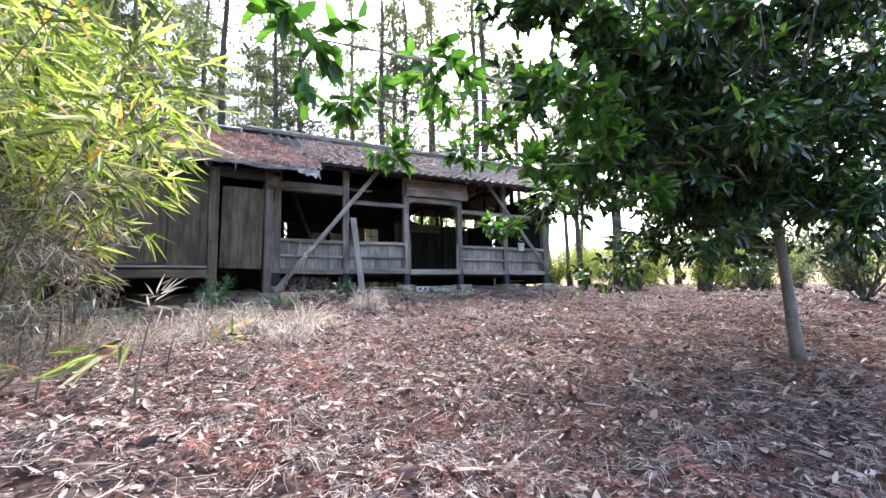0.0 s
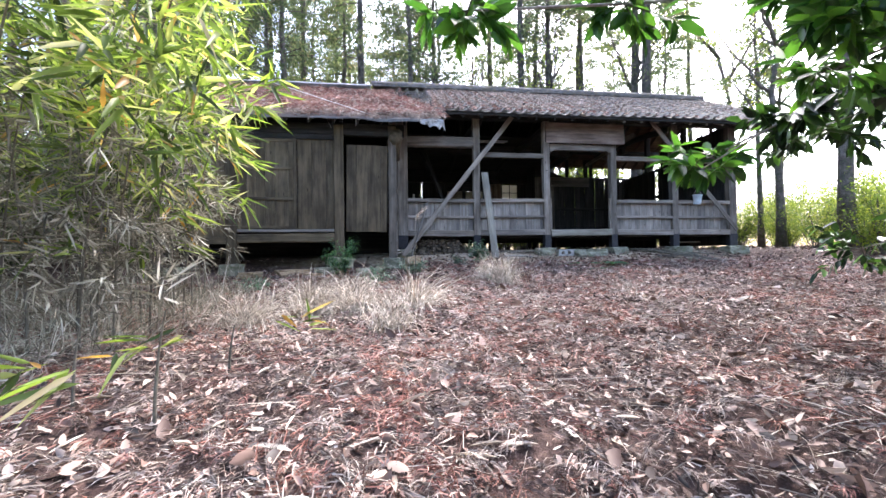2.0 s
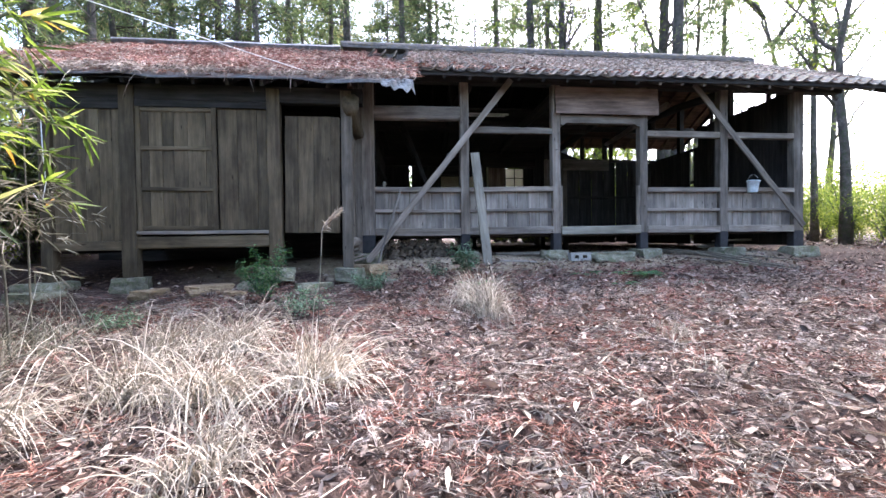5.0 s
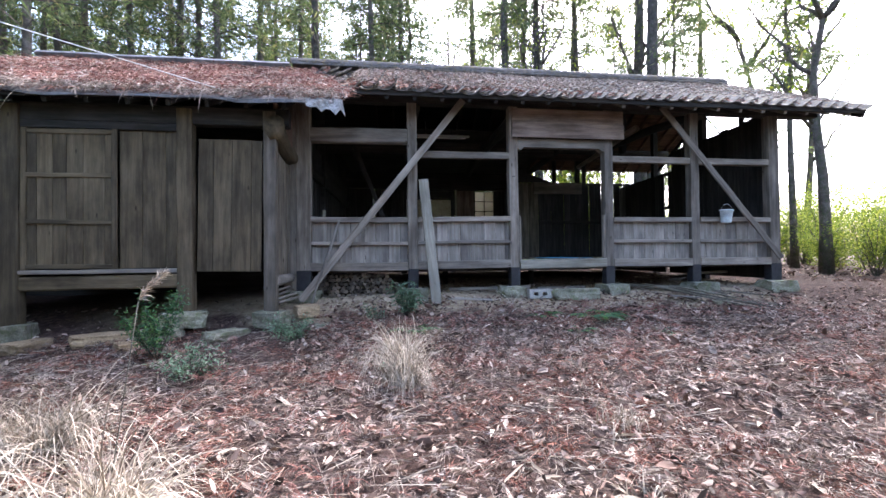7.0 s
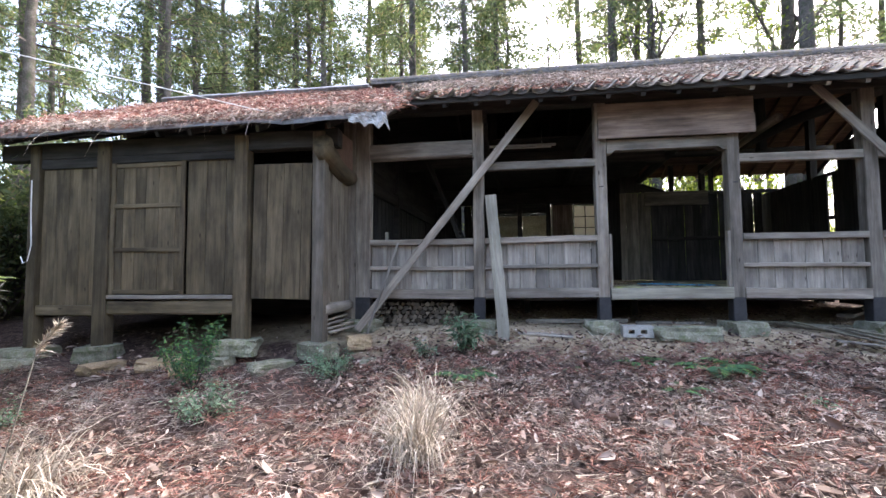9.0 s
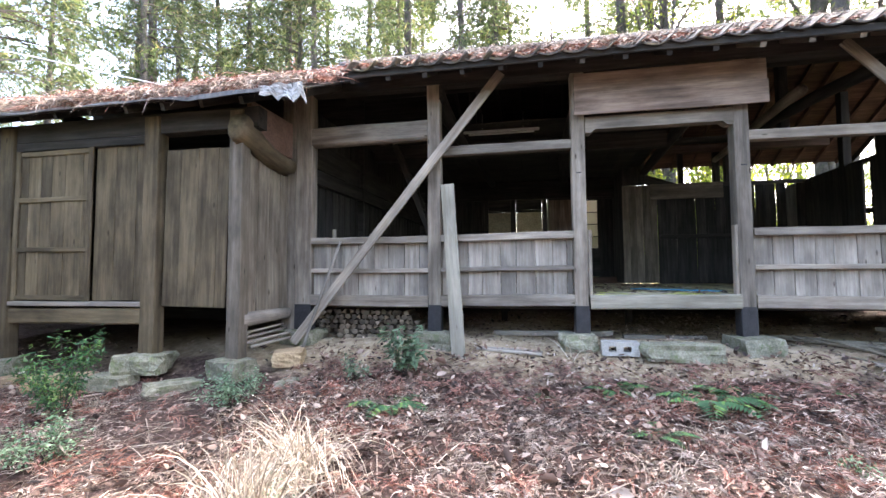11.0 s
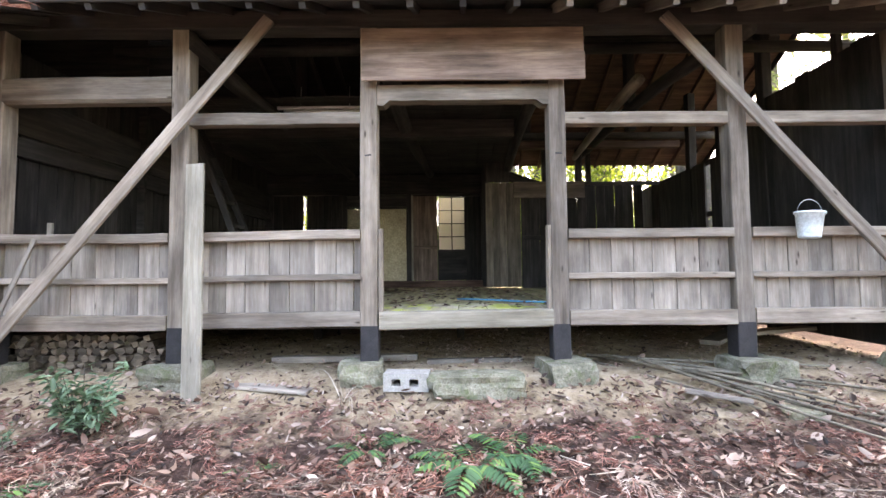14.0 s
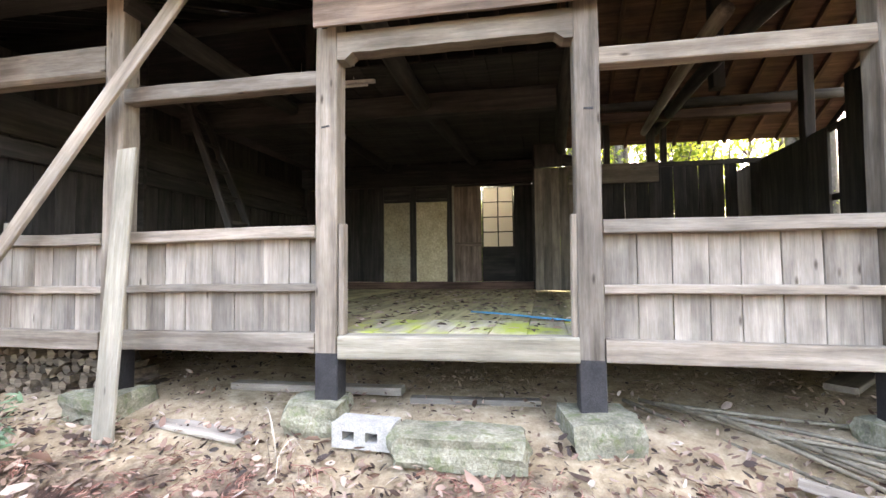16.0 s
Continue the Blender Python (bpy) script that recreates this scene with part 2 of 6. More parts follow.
SPRIG_RED = leafy("red_cedar_sprig", [(0.0, (0.12, 0.04, 0.032)), (0.5, (0.23, 0.115, 0.09)), (1.0, (0.37, 0.22, 0.175))], 0.05, 0.8, 0.2, 0.6, True)
SPRIG_GREY = leafy("grey_cedar_sprig", [(0.0, (0.10, 0.078, 0.064)), (0.5, (0.23, 0.185, 0.155)), (1.0, (0.40, 0.335, 0.285))], 0.05, 0.8, 0.2, 0.6, True)
SPRIG_DARK = leafy("rotten_cedar_sprig", [(0.0, (0.032, 0.022, 0.018)), (0.5, (0.085, 0.06, 0.05)), (1.0, (0.17, 0.125, 0.105))], 0.05, 0.8, 0.2, 0.6, True)
SPRIG_PALE = leafy("bleached_cedar_sprig", [(0.0, (0.16, 0.125, 0.105)), (0.5, (0.33, 0.265, 0.23)), (1.0, (0.52, 0.44, 0.38))], 0.05, 0.8, 0.2, 0.6, True)
CEDAR = leafy("cedar_foliage", [(0.0, (0.055, 0.075, 0.048)), (0.5, (0.095, 0.122, 0.078)), (0.85, (0.15, 0.18, 0.11)), (1.0, (0.2, 0.165, 0.115))], 0.55, 0.7, 0.2, 0.4)
LIGHTLEAF = leafy("pale_green_leaf", [(0.0, (0.07, 0.11, 0.025)), (0.5, (0.16, 0.21, 0.045)), (1.0, (0.30, 0.33, 0.07))], 0.5, 0.6, 0.2, 0.5)
SHRUB = leafy("blue_green_leaf", [(0.0, (0.05, 0.10, 0.055)), (0.6, (0.11, 0.19, 0.12)), (1.0, (0.22, 0.32, 0.22))], 0.3, 0.4, 0.5)
FERN = leafy("fern_frond", [(0.0, (0.025, 0.065, 0.035)), (0.6, (0.052, 0.13, 0.06)), (1.0, (0.12, 0.22, 0.065))], 0.3, 0.5, 0.3)


def ground_material():
    m, nt, b = shader("forest_soil")
    tc = nt.nodes.new("ShaderNodeTexCoord")
    v = tc.outputs["Object"]
    r = ramp_node(nt, [(0.3, (0.018, 0.013, 0.011)), (0.48, (0.055, 0.037, 0.031)), (0.6, (0.11, 0.077, 0.065)), (0.75, (0.22, 0.165, 0.14))])
    nt.links.new(noise_node(nt, v, 14, 8, 0.75), r.inputs[0])
    big = ramp_node(nt, [(0.35, (0.75, 0.6, 0.55)), (0.65, (1.2, 1.2, 1.2))])
    nt.links.new(noise_node(nt, v, 0.9, 5, 0.6), big.inputs[0])
    col = mixed(nt, r.outputs[0], big.outputs[0], 0.7, 'MULTIPLY')
    # bare yellow clay along the foot of the house
    sep = nt.nodes.new("ShaderNodeSeparateXYZ")
    nt.links.new(v, sep.inputs[0])
    mr = nt.nodes.new("ShaderNodeMapRange")
    mr.inputs[1].default_value, mr.inputs[2].default_value = 8.95, 10.15
    nt.links.new(sep.outputs[1], mr.inputs[0])
    wob = nt.nodes.new("ShaderNodeMath")
    wob.operation = 'MULTIPLY_ADD'
    nt.links.new(noise_node(nt, v, 1.8, 6, 0.7), wob.inputs[0])
    wob.inputs[1].default_value, wob.inputs[2].default_value = 1.8, -1.0
    add = nt.nodes.new("ShaderNodeMath")
    add.operation = 'ADD'
    add.use_clamp = True
    nt.links.new(mr.outputs[0], add.inputs[0])
    nt.links.new(wob.outputs[0], add.inputs[1])
    sharp = ramp_node(nt, [(0.45, (0, 0, 0)), (0.8, (1, 1, 1))])
    nt.links.new(add.outputs[0], sharp.inputs[0])
    clay = ramp_node(nt, [(0.28, (0.14, 0.102, 0.066)), (0.5, (0.34, 0.268, 0.18)), (0.7, (0.54, 0.455, 0.335))])
    nt.links.new(noise_node(nt, v, 5, 10, 0.78), clay.inputs[0])
    back = nt.nodes.new("ShaderNodeMapRange")
    back.inputs[1].default_value, back.inputs[2].default_value = 14.5, 12.5
    nt.links.new(sep.outputs[1], back.inputs[0])
    side = nt.nodes.new("ShaderNodeMapRange")
    side.inputs[1].default_value, side.inputs[2].default_value = -1.5, 1.8
    nt.links.new(sep.outputs[0], side.inputs[0])
    reach = nt.nodes.new("ShaderNodeMath")
    reach.operation = 'MULTIPLY'
    nt.links.new(back.outputs[0], reach.inputs[0])
    nt.links.new(side.outputs[0], reach.inputs[1])
    end = nt.nodes.new("ShaderNodeMapRange")
    end.inputs[1].default_value, end.inputs[2].default_value = 11.0, 9.6
    nt.links.new(sep.outputs[0], end.inputs[0])
    span = nt.nodes.new("ShaderNodeMath")
    span.operation = 'MULTIPLY'
    nt.links.new(end.outputs[0], span.inputs[0])
    nt.links.new(reach.outputs[0], span.inputs[1])
    cover = nt.nodes.new("ShaderNodeMath")
    cover.operation = 'MULTIPLY'
    nt.links.new(sharp.outputs[0], cover.inputs[0])
    nt.links.new(span.outputs[0], cover.inputs[1])
    col = mixed(nt, col, clay.outputs[0], cover.outputs[0])
    nt.links.new(col, b.inputs["Base Color"])
    b.inputs["Roughness"].default_value = 0.95
    b.inputs["Specular IOR Level"].default_value = 0.15
    bump(nt, b, noise_node(nt, v, 22, 8, 0.75), 1.0, 0.03)
    return m


SOIL = ground_material()


def glass_material():
    m, nt, b = shader("dusty_pane_glass")
    b.inputs["Base Color"].default_value = (0.54, 0.47, 0.38, 1)
    b.inputs["Roughness"].default_value = 0.65
    b.inputs["Transmission Weight"].default_value = 0.7
    return m


GLASS = glass_material()


# ---- helpers for building ----
def root(name, at, label, category, kind="", group=""):
    ob = new(name)
    ob.empty_display_size = 0.2
    ob.location = at
    bpy.context.view_layer.update()
    return tagged(ob, label, category, group, kind)


def mesh_ob(name, verts, faces, material, parent=None, m=None, label="", smooth=False):
    me = bpy.data.meshes.new(name)
    me.from_pydata([tuple(v) for v in verts], [], faces)
    me.materials.append(material)
    if smooth:
        me.polygons.foreach_set("use_smooth", [True] * len(me.polygons))
    me.update()
    ob = new(name, me)
    if parent:
        ob.parent = parent
        base = Matrix.Translation(-parent.location) if parent.type == 'EMPTY' else parent.matrix_world.inverted()
        ob.matrix_local = base @ (m or Matrix())
    elif m:
        ob.matrix_world = m
    if label:
        ob["label"] = label
    return ob


def part(name, bm, material, parent, label="", m=None):
    me = bpy.data.meshes.new(name)
    bm.to_mesh(me)
    bm.free()
    me.materials.append(material)
    ob = new(name, me)
    ob.parent = parent
    ob.matrix_local = Matrix.Translation(-parent.location) @ (m or Matrix())
    if label:
        ob["label"] = label
    return ob


def along(a, b, roll=0.0):
    """The pose whose x axis runs from a to b, at the middle; z as far up as it can be."""
    a, b = Vector(a), Vector(b)
    x = (b - a).normalized()
    up = Vector((0, 0, 1)) if abs(x.z) < 0.95 else Vector((0, 1, 0))
    y = up.cross(x).normalized()
    z = x.cross(y)
    m = Matrix((x, y, z)).transposed().to_4x4()
    m.translation = (a + b) / 2
    return m @ Matrix.Rotation(radians(roll), 4, 'X')


def stick_mesh(length, w, h, bev=0.008, wob=0.004, ends=(1.0, 1.0), step=0.45):
    """A sawn timber along x, with broken edges and a slight waver: verts and faces."""
    n = max(2, int(length / step) + 2)
    verts, faces = [], []
    cy, cz = w / 2, h / 2
    ring = [(-cy + bev, -cz), (cy - bev, -cz), (cy, -cz + bev), (cy, cz - bev), (cy - bev, cz), (-cy + bev, cz), (-cy, cz - bev), (-cy, -cz + bev)]
    for i in range(n):
        t = i / (n - 1)
        dy, dz = random.uniform(-wob, wob), random.uniform(-wob, wob)
        s = ends[0] + (ends[1] - ends[0]) * t
        for (y, z) in ring:
            verts.append((-length / 2 + t * length, y * s + dy + random.uniform(-wob, wob) * 0.4, z * s + dz + random.uniform(-wob, wob) * 0.4))
    for i in range(n - 1):
        for k in range(8):
            a, b2 = i * 8 + k, i * 8 + (k + 1) % 8
            faces.append((a, a + 8, b2 + 8, b2))
    faces.append(tuple(range(7, -1, -1))[::-1])
    faces.append(tuple((n - 1) * 8 + k for k in range(8))[::-1])
    return verts, faces


def timber(name, a, b, w, h, material, parent, label="", bev=0.008, wob=0.004, roll=0.0, ends=(1.0, 1.0)):
    """w across (level), h upright for a level timber; for an upright one w runs along x and h along y."""
    L = (Vector(b) - Vector(a)).length
    v, f = stick_mesh(L, w, h, bev, wob, ends)
    return mesh_ob(name, v, f, material, parent, along(a, b, roll), label)


def post(name, x0, x1, y0, y1, z0, z1, material, parent, label="", lean=(0, 0)):
    """An upright timber between the given faces."""
    return timber(name, ((x0 + x1) / 2, (y0 + y1) / 2, z0), ((x0 + x1) / 2 + lean[0], (y0 + y1) / 2 + lean[1], z1), x1 - x0, y1 - y0, material, parent, label)


def bar(name, x0, x1, y0, y1, z0, z1, material, parent, label="", drop=0.0, bev=0.008):
    """A level timber along x between the given faces."""
    return timber(name, (x0, (y0 + y1) / 2, (z0 + z1) / 2), (x1, (y0 + y1) / 2, (z0 + z1) / 2 + drop), y1 - y0, z1 - z0, material, parent, label, bev)


def log_mesh(length, r0, r1, seg=10, knots=0.06, bend=0.0):
    n = max(3, int(length / 0.25) + 2)
    verts, faces = [], []
    ph = random.uniform(0, 10)
    for i in range(n):
        t = i / (n - 1)
        r = r0 + (r1 - r0) * t
        oy, oz = bend * math.sin(t * math.pi), bend * 0.5 * math.sin(t * 5 + ph)
        for k in range(seg):
            a = 2 * math.pi * k / seg
            rr = r * (1 + knots * noise.noise((t * length * 2 + ph, math.cos(a) * 1.5, math.sin(a) * 1.5)) * 2)
            verts.append((-length / 2 + t * length, oy + rr * math.cos(a), oz + rr * math.sin(a)))
    for i in range(n - 1):
        for k in range(seg):
            a, b2 = i * seg + k, i * seg + (k + 1) % seg
            faces.append((a, a + seg, b2 + seg, b2))
    faces.append(tuple(range(seg)))
    faces.append(tuple((n - 1) * seg + k for k in range(seg))[::-1])
    return verts, faces


def log(name, a, b, r0, r1, material, parent=None, label="", seg=10, knots=0.06, bend=0.0):
    v, f = log_mesh((Vector(b) - Vector(a)).length, r0, r1, seg, knots, bend)
    return mesh_ob(name, v, f, material, parent, along(a, b), label, True)


def stone_mesh(sx, sy, sz, seed, cuts=3, rough=0.11):
    """A rough-hewn stone block with its base at z = 0."""
    bm = bmesh.new()
    bmesh.ops.create_cube(bm, size=1)
    bmesh.ops.subdivide_edges(bm, edges=bm.edges[:], cuts=cuts, use_grid_fill=True)
    for v in bm.verts:
        d = Vector((noise.noise(v.co * 1.7 + Vector((seed, 0, 0))), noise.noise(v.co * 1.7 + Vector((0, seed, 5))), noise.noise(v.co * 1.7 + Vector((9, 0, seed)))))
        e = Vector((noise.noise(v.co * 5 + Vector((seed, 3, 0))), noise.noise(v.co * 5 + Vector((2, seed, 5))), noise.noise(v.co * 5 + Vector((9, 1, seed)))))
        r = v.co.length
        v.co = v.co * (1 - 0.07 * max(0, r - 0.6) / 0.27) + d * rough + e * rough * 0.35
        v.co = Vector((v.co.x * sx, v.co.y * sy, (v.co.z + 0.5) * sz))
    return bm


def stone(name, x, y, z, sx, sy, sz, seed, label, material=None, turn=0, group=""):
    me = bpy.data.meshes.new(name)
    bm = stone_mesh(sx, sy, sz, seed)
    bm.to_mesh(me)
    bm.free()
    me.materials.append(material or STONE)
    ob = new(name, me)
    ob.matrix_world = pose(x, y, z, 0, 0, turn)
    return tagged(ob, label, "stone", group)


CLODS = np.random.default_rng(5).uniform(-1, 1, (256, 256))


def clods(x, y, size):
    """Smooth random lumps of a given size."""
    u, v = x / size + 1000.0, y / size + 1000.0
    i, j = np.floor(u).astype(int), np.floor(v).astype(int)
    a, b = u - i, v - j
    a, b = a * a * (3 - 2 * a), b * b * (3 - 2 * b)
    c = CLODS
    return (c[i % 256, j % 256] * (1 - a) + c[(i + 1) % 256, j % 256] * a) * (1 - b) + (c[i % 256, (j + 1) % 256] * (1 - a) + c[(i + 1) % 256, (j + 1) % 256] * a) * b


def ground_z(x, y):
    """The height of the ground: a slope that climbs to the house."""
    x, y = np.asarray(x, float), np.asarray(y, float)
    z = np.interp(y, [-60, -20, -8, -3, -1, 0.2, 1.4, 2, 3, 4, 5, 6, 7, 8, 9, 9.6, 10, 10.3, 10.6, 17, 30, 80],
                  [-4.0, -2.4, -1.1, -0.48, -0.2, -0.02, 0.2, 0.33, 0.48, 0.57, 0.64, 0.71, 0.77, 0.86, 1.0, 1.07, 1.2, 1.3, 1.36, 1.5, 1.6, 2.0])
    z = z + 0.035 * np.clip(x - 2.5, 0, 9.5) * np.interp(y, [6.5, 9.5], [1, 0])
    z = z - 0.03 * np.clip(2 - x, 0, 3) * np.interp(y, [2, 5, 8.5, 9.5], [0, 1, 1, 0.6])
    near = np.interp(np.hypot(x - 4, y - 6), [0, 12, 40], [1, 1, 0.4])
    smooth = near * np.interp(y, [9.2, 10.0], [1.0, 0.35])
    z = z + near * 0.025 * np.sin(1.7 * x + 0.6 * y) * np.sin(1.3 * y - 0.5 * x + 1) + smooth * (0.035 * clods(x, y, 0.55) + 0.032 * clods(x + 31.7, y - 12.3, 0.27))
    return z


def scatter(n, x0, x1, y0, y1):
    x, y = rng.uniform(x0, x1, n), rng.uniform(y0, y1, n)
    return np.stack([x, y, ground_z(x, y)], 1)


def unit(v):
    return v / np.maximum(np.linalg.norm(v, axis=1, keepdims=True), 1e-9)


def blades(P, D, N, L, W, fold=0.2, droop=0.0, wide=0.4):
    """Leaf blades, four triangles each: verts and faces. P base, D way, N the upper side, L and W sizes."""
    n = len(P)
    L, W = np.broadcast_to(L, n)[:, None], np.broadcast_to(W, n)[:, None]
    D = unit(D)
    S = unit(np.cross(D, N))
    N = unit(np.cross(S, D))
    d = np.broadcast_to(droop, n)[:, None]
    tip = P + D * L - N * d * L
    m1, m2 = P + D * L * wide * 0.7 - N * d * L * 0.12, P + D * L * (wide + 0.3) - N * d * L * 0.5
    V = np.stack([P, m1 + S * W / 2 + N * W * fold, m2 + S * W * 0.38 + N * W * fold, tip, m2 - S * W * 0.38 + N * W * fold, m1 - S * W / 2 + N * W * fold], 1).reshape(-1, 3)
    i = np.arange(n)[:, None] * 6
    F = np.concatenate([i + [0, 1, 2, 3], i + [0, 3, 4, 5]], 1).reshape(-1, 4)
    return V, F


def diamonds(P, D, N, L, W):
    """Small far leaves, one quad each."""
    n = len(P)
    L, W = np.broadcast_to(L, n)[:, None], np.broadcast_to(W, n)[:, None]
    D = unit(D)
    S = unit(np.cross(D, N))
    V = np.stack([P, P + D * L * 0.45 + S * W / 2, P + D * L, P + D * L * 0.45 - S * W / 2], 1).reshape(-1, 3)
    return V, np.arange(n * 4).reshape(-1, 4)


def quick_ob(name, V, F, material, parent=None, label=""):
    """A large mesh of quads, straight from arrays."""
    me = bpy.data.meshes.new(name)
    V, F = np.ascontiguousarray(V, dtype=np.float32), np.ascontiguousarray(F, dtype=np.int32)
    me.vertices.add(len(V))
    me.vertices.foreach_set("co", V.ravel())
    me.loops.add(F.size)
    me.loops.foreach_set("vertex_index", F.ravel())
    me.polygons.add(len(F))
    me.polygons.foreach_set("loop_start", np.arange(0, F.size, 4, dtype=np.int32))
    me.materials.append(material)
    me.update()
    me.validate()
    ob = new(name, me)
    if parent:
        ob.parent = parent
        ob.matrix_local = Matrix.Translation(-parent.location)
    if label:
        ob["label"] = label
    return ob


def ribbons(P, D, L, W, droop, seg=5, side=None):
    """Curved grass blades or needles: strips that bend down under their weight."""
    n = len(P)
    L, W, droop = np.broadcast_to(L, n)[:, None], np.broadcast_to(W, n)[:, None], np.broadcast_to(droop, n)[:, None]
    D = unit(D)
    if side is None:
        side = unit(np.cross(D, rng.normal(size=(n, 3))))
    rows = []
    for k in range(seg + 1):
        t = k / seg
        p = P + D * L * t - np.array([[0, 0, 1.0]]) * droop * L * t ** 2.2
        w = W * (1 - t) ** 0.6 * 0.5 + 0.0004
        rows += [p - side * w, p + side * w]
    V = np.stack(rows, 1).reshape(-1, 3)
    i = np.arange(n)[:, None] * (2 * (seg + 1))
    F = np.concatenate([i + [2 * k, 2 * k + 1, 2 * k + 3, 2 * k + 2] for k in range(seg)], 1).reshape(-1, 4)
    return V, F


def joined(pieces):
    V, F, o = [], [], 0
    for v, f in pieces:
        V.append(v)
        F.append(f + o)
        o += len(v)
    return np.concatenate(V), np.concatenate(F)


# ---- ground ----
def build_ground():
    gx = np.concatenate([-np.geomspace(8, 400, 22)[::-1], np.arange(-7.9, 14.01, 0.09), np.geomspace(14.2, 400, 22)])
    gy = np.concatenate([-np.geomspace(6, 400, 22)[::-1], np.arange(-5.9, 17.01, 0.09), np.geomspace(17.2, 400, 22)])
    X, Y = np.meshgrid(gx, gy)
    V = np.stack([X, Y, ground_z(X, Y)], 2).reshape(-1, 3)
    nx, ny = len(gx), len(gy)
    i = (np.arange(ny - 1)[:, None] * nx + np.arange(nx - 1)[None, :]).reshape(-1, 1)
    ob = quick_ob("ground", V, i + np.array([0, 1, nx + 1, nx]), SOIL)
    ob.data.polygons.foreach_set("use_smooth", [True] * len(ob.data.polygons))
    tagged(ob, "sloping forest ground of brown soil with bare yellow clay by the house", "ground", kind="structure")


build_ground()

# ---- the house: plan ----
SKEW = 0.05                      # the cross walls stand slightly askew to the front
FRONT, BACK, YR = 10.40, 16.55, 15.65
RIDGE_Y, RIDGE_Z, SLOPE = 13.3, 6.39, 0.50
POSTS = [(1.80, 2.03), (3.62, 3.785), (5.40, 5.56), (7.175, 7.335), (8.88, 9.05), (10.52, 10.74)]
RAIL_TOP, FLOOR_TOP = 2.68, 1.93


def sk(u, y, z):
    return (u + SKEW * (y - FRONT), y, z)


def roof_z(y):
    return RIDGE_Z - SLOPE * abs(y - RIDGE_Y)


# front wall of the main part
wall_front = root("wall_front", (6.0, FRONT, 1.4), "open weathered timber front with low boarded parapets between posts", "wall", "structure")
for k, (x0, x1) in enumerate(POSTS):
    y0 = FRONT
    top = 4.62
    post("post", x0, x1, y0, y0 + 0.16, 1.80, top, POST, wall_front)
    post("post_base", x0 - 0.003, x1 + 0.003, y0 - 0.003, y0 + 0.163, 1.46, 1.80, TAR, wall_front, "black tarred foot of the post")


def parapet(x0, x1, seed):
    """Top, middle and bottom rails with upright boards behind them."""
    random.seed(seed)
    dz = random.uniform(-0.012, 0.012)
    bar("top_rail", x0 + 0.002, x1 - 0.002, FRONT - 0.012, FRONT + 0.10, 2.592, 2.68, RAIL, wall_front, drop=dz)
    bar("middle_rail", x0 + 0.002, x1 - 0.002, FRONT + 0.01, FRONT + 0.07, 2.212, 2.27, RAIL, wall_front, drop=dz)
    bar("bottom_rail", x0 + 0.002, x1 - 0.002, FRONT - 0.008, FRONT + 0.10, 1.785, 1.925, RAIL, wall_front, drop=dz)
    x = x0 + 0.004
    while x < x1 - 0.03:
        w = min(random.uniform(0.15, 0.25), x1 - 0.004 - x)
        if x1 - x - w < 0.06:
            w = x1 - 0.004 - x
        timber("board", (x + w / 2, FRONT + 0.085 + random.uniform(-0.005, 0.005), 1.90), (x + w / 2 + random.uniform(-0.003, 0.003), FRONT + 0.085, 2.61), w - 0.005, 0.018, BOARD, wall_front, bev=0.003, wob=0.0015)
        x += w


parapet(2.03, 3.62, 1)
parapet(3.785, 5.40, 2)
parapet(7.335, 8.88, 3)
parapet(9.05, 10.52, 4)
random.seed(5)
# lintels and ties
bar("lintel", 2.03, 3.62, FRONT - 0.01, FRONT + 0.14, 3.91, 4.165, POST, wall_front, drop=0.01, bev=0.03)
bar("tie_rail", 3.785, 5.40, FRONT + 0.01, FRONT + 0.12, 3.695, 3.81, RAIL, wall_front)
bar("tie_rail", 7.335, 8.88, FRONT + 0.01, FRONT + 0.12, 3.675, 3.79, RAIL, wall_front)
bar("tie_rail", 9.05, 10.52, FRONT + 0.01, FRONT + 0.12, 3.67, 3.785, RAIL, wall_front)


def carved_lintel():
    """The lintel over the entrance, thinned at both ends by a carved curve."""
    bm = bmesh.new()
    n = 28
    prof = []
    for i in range(n + 1):
        t = i / n
        x = 5.562 + (7.178 - 5.562) * t
        e = min(t, 1 - t)
        low = 3.865 + (0.045 if 0.06 < e else 0.0) + (0.02 * math.cos((e - 0.06) * 120) * math.exp(-(e - 0.06) * 40) if e > 0.06 else 0) + random.uniform(-0.003, 0.003)
        prof.append((x, low))
    front, back = [], []
    for y, row in ((FRONT - 0.005, front), (FRONT + 0.12, back)):
        for x, low in prof:
            row.append((bm.verts.new((x, y, low)), bm.verts.new((x, y, 4.06 + random.uniform(-0.002, 0.002)))))
    for i in range(n):
        a, b2, c, d = front[i], front[i + 1], back[i], back[i + 1]
        bm.faces.new((a[0], b2[0], b2[1], a[1]))
        bm.faces.new((c[0], c[1], d[1], d[0]))
        bm.faces.new((a[0], c[0], d[0], b2[0]))
        bm.faces.new((a[1], b2[1], d[1], c[1]))
    for r in (0, n):
        a, c = front[r], back[r]
        bm.faces.new((a[0], a[1], c[1], c[0]) if r == 0 else (a[0], c[0], c[1], a[1]))
    bmesh.ops.recalc_face_normals(bm, faces=bm.faces[:])
    return part("carved_lintel", bm, POST, wall_front, "carved lintel with scrolled ends")


carved_lintel()
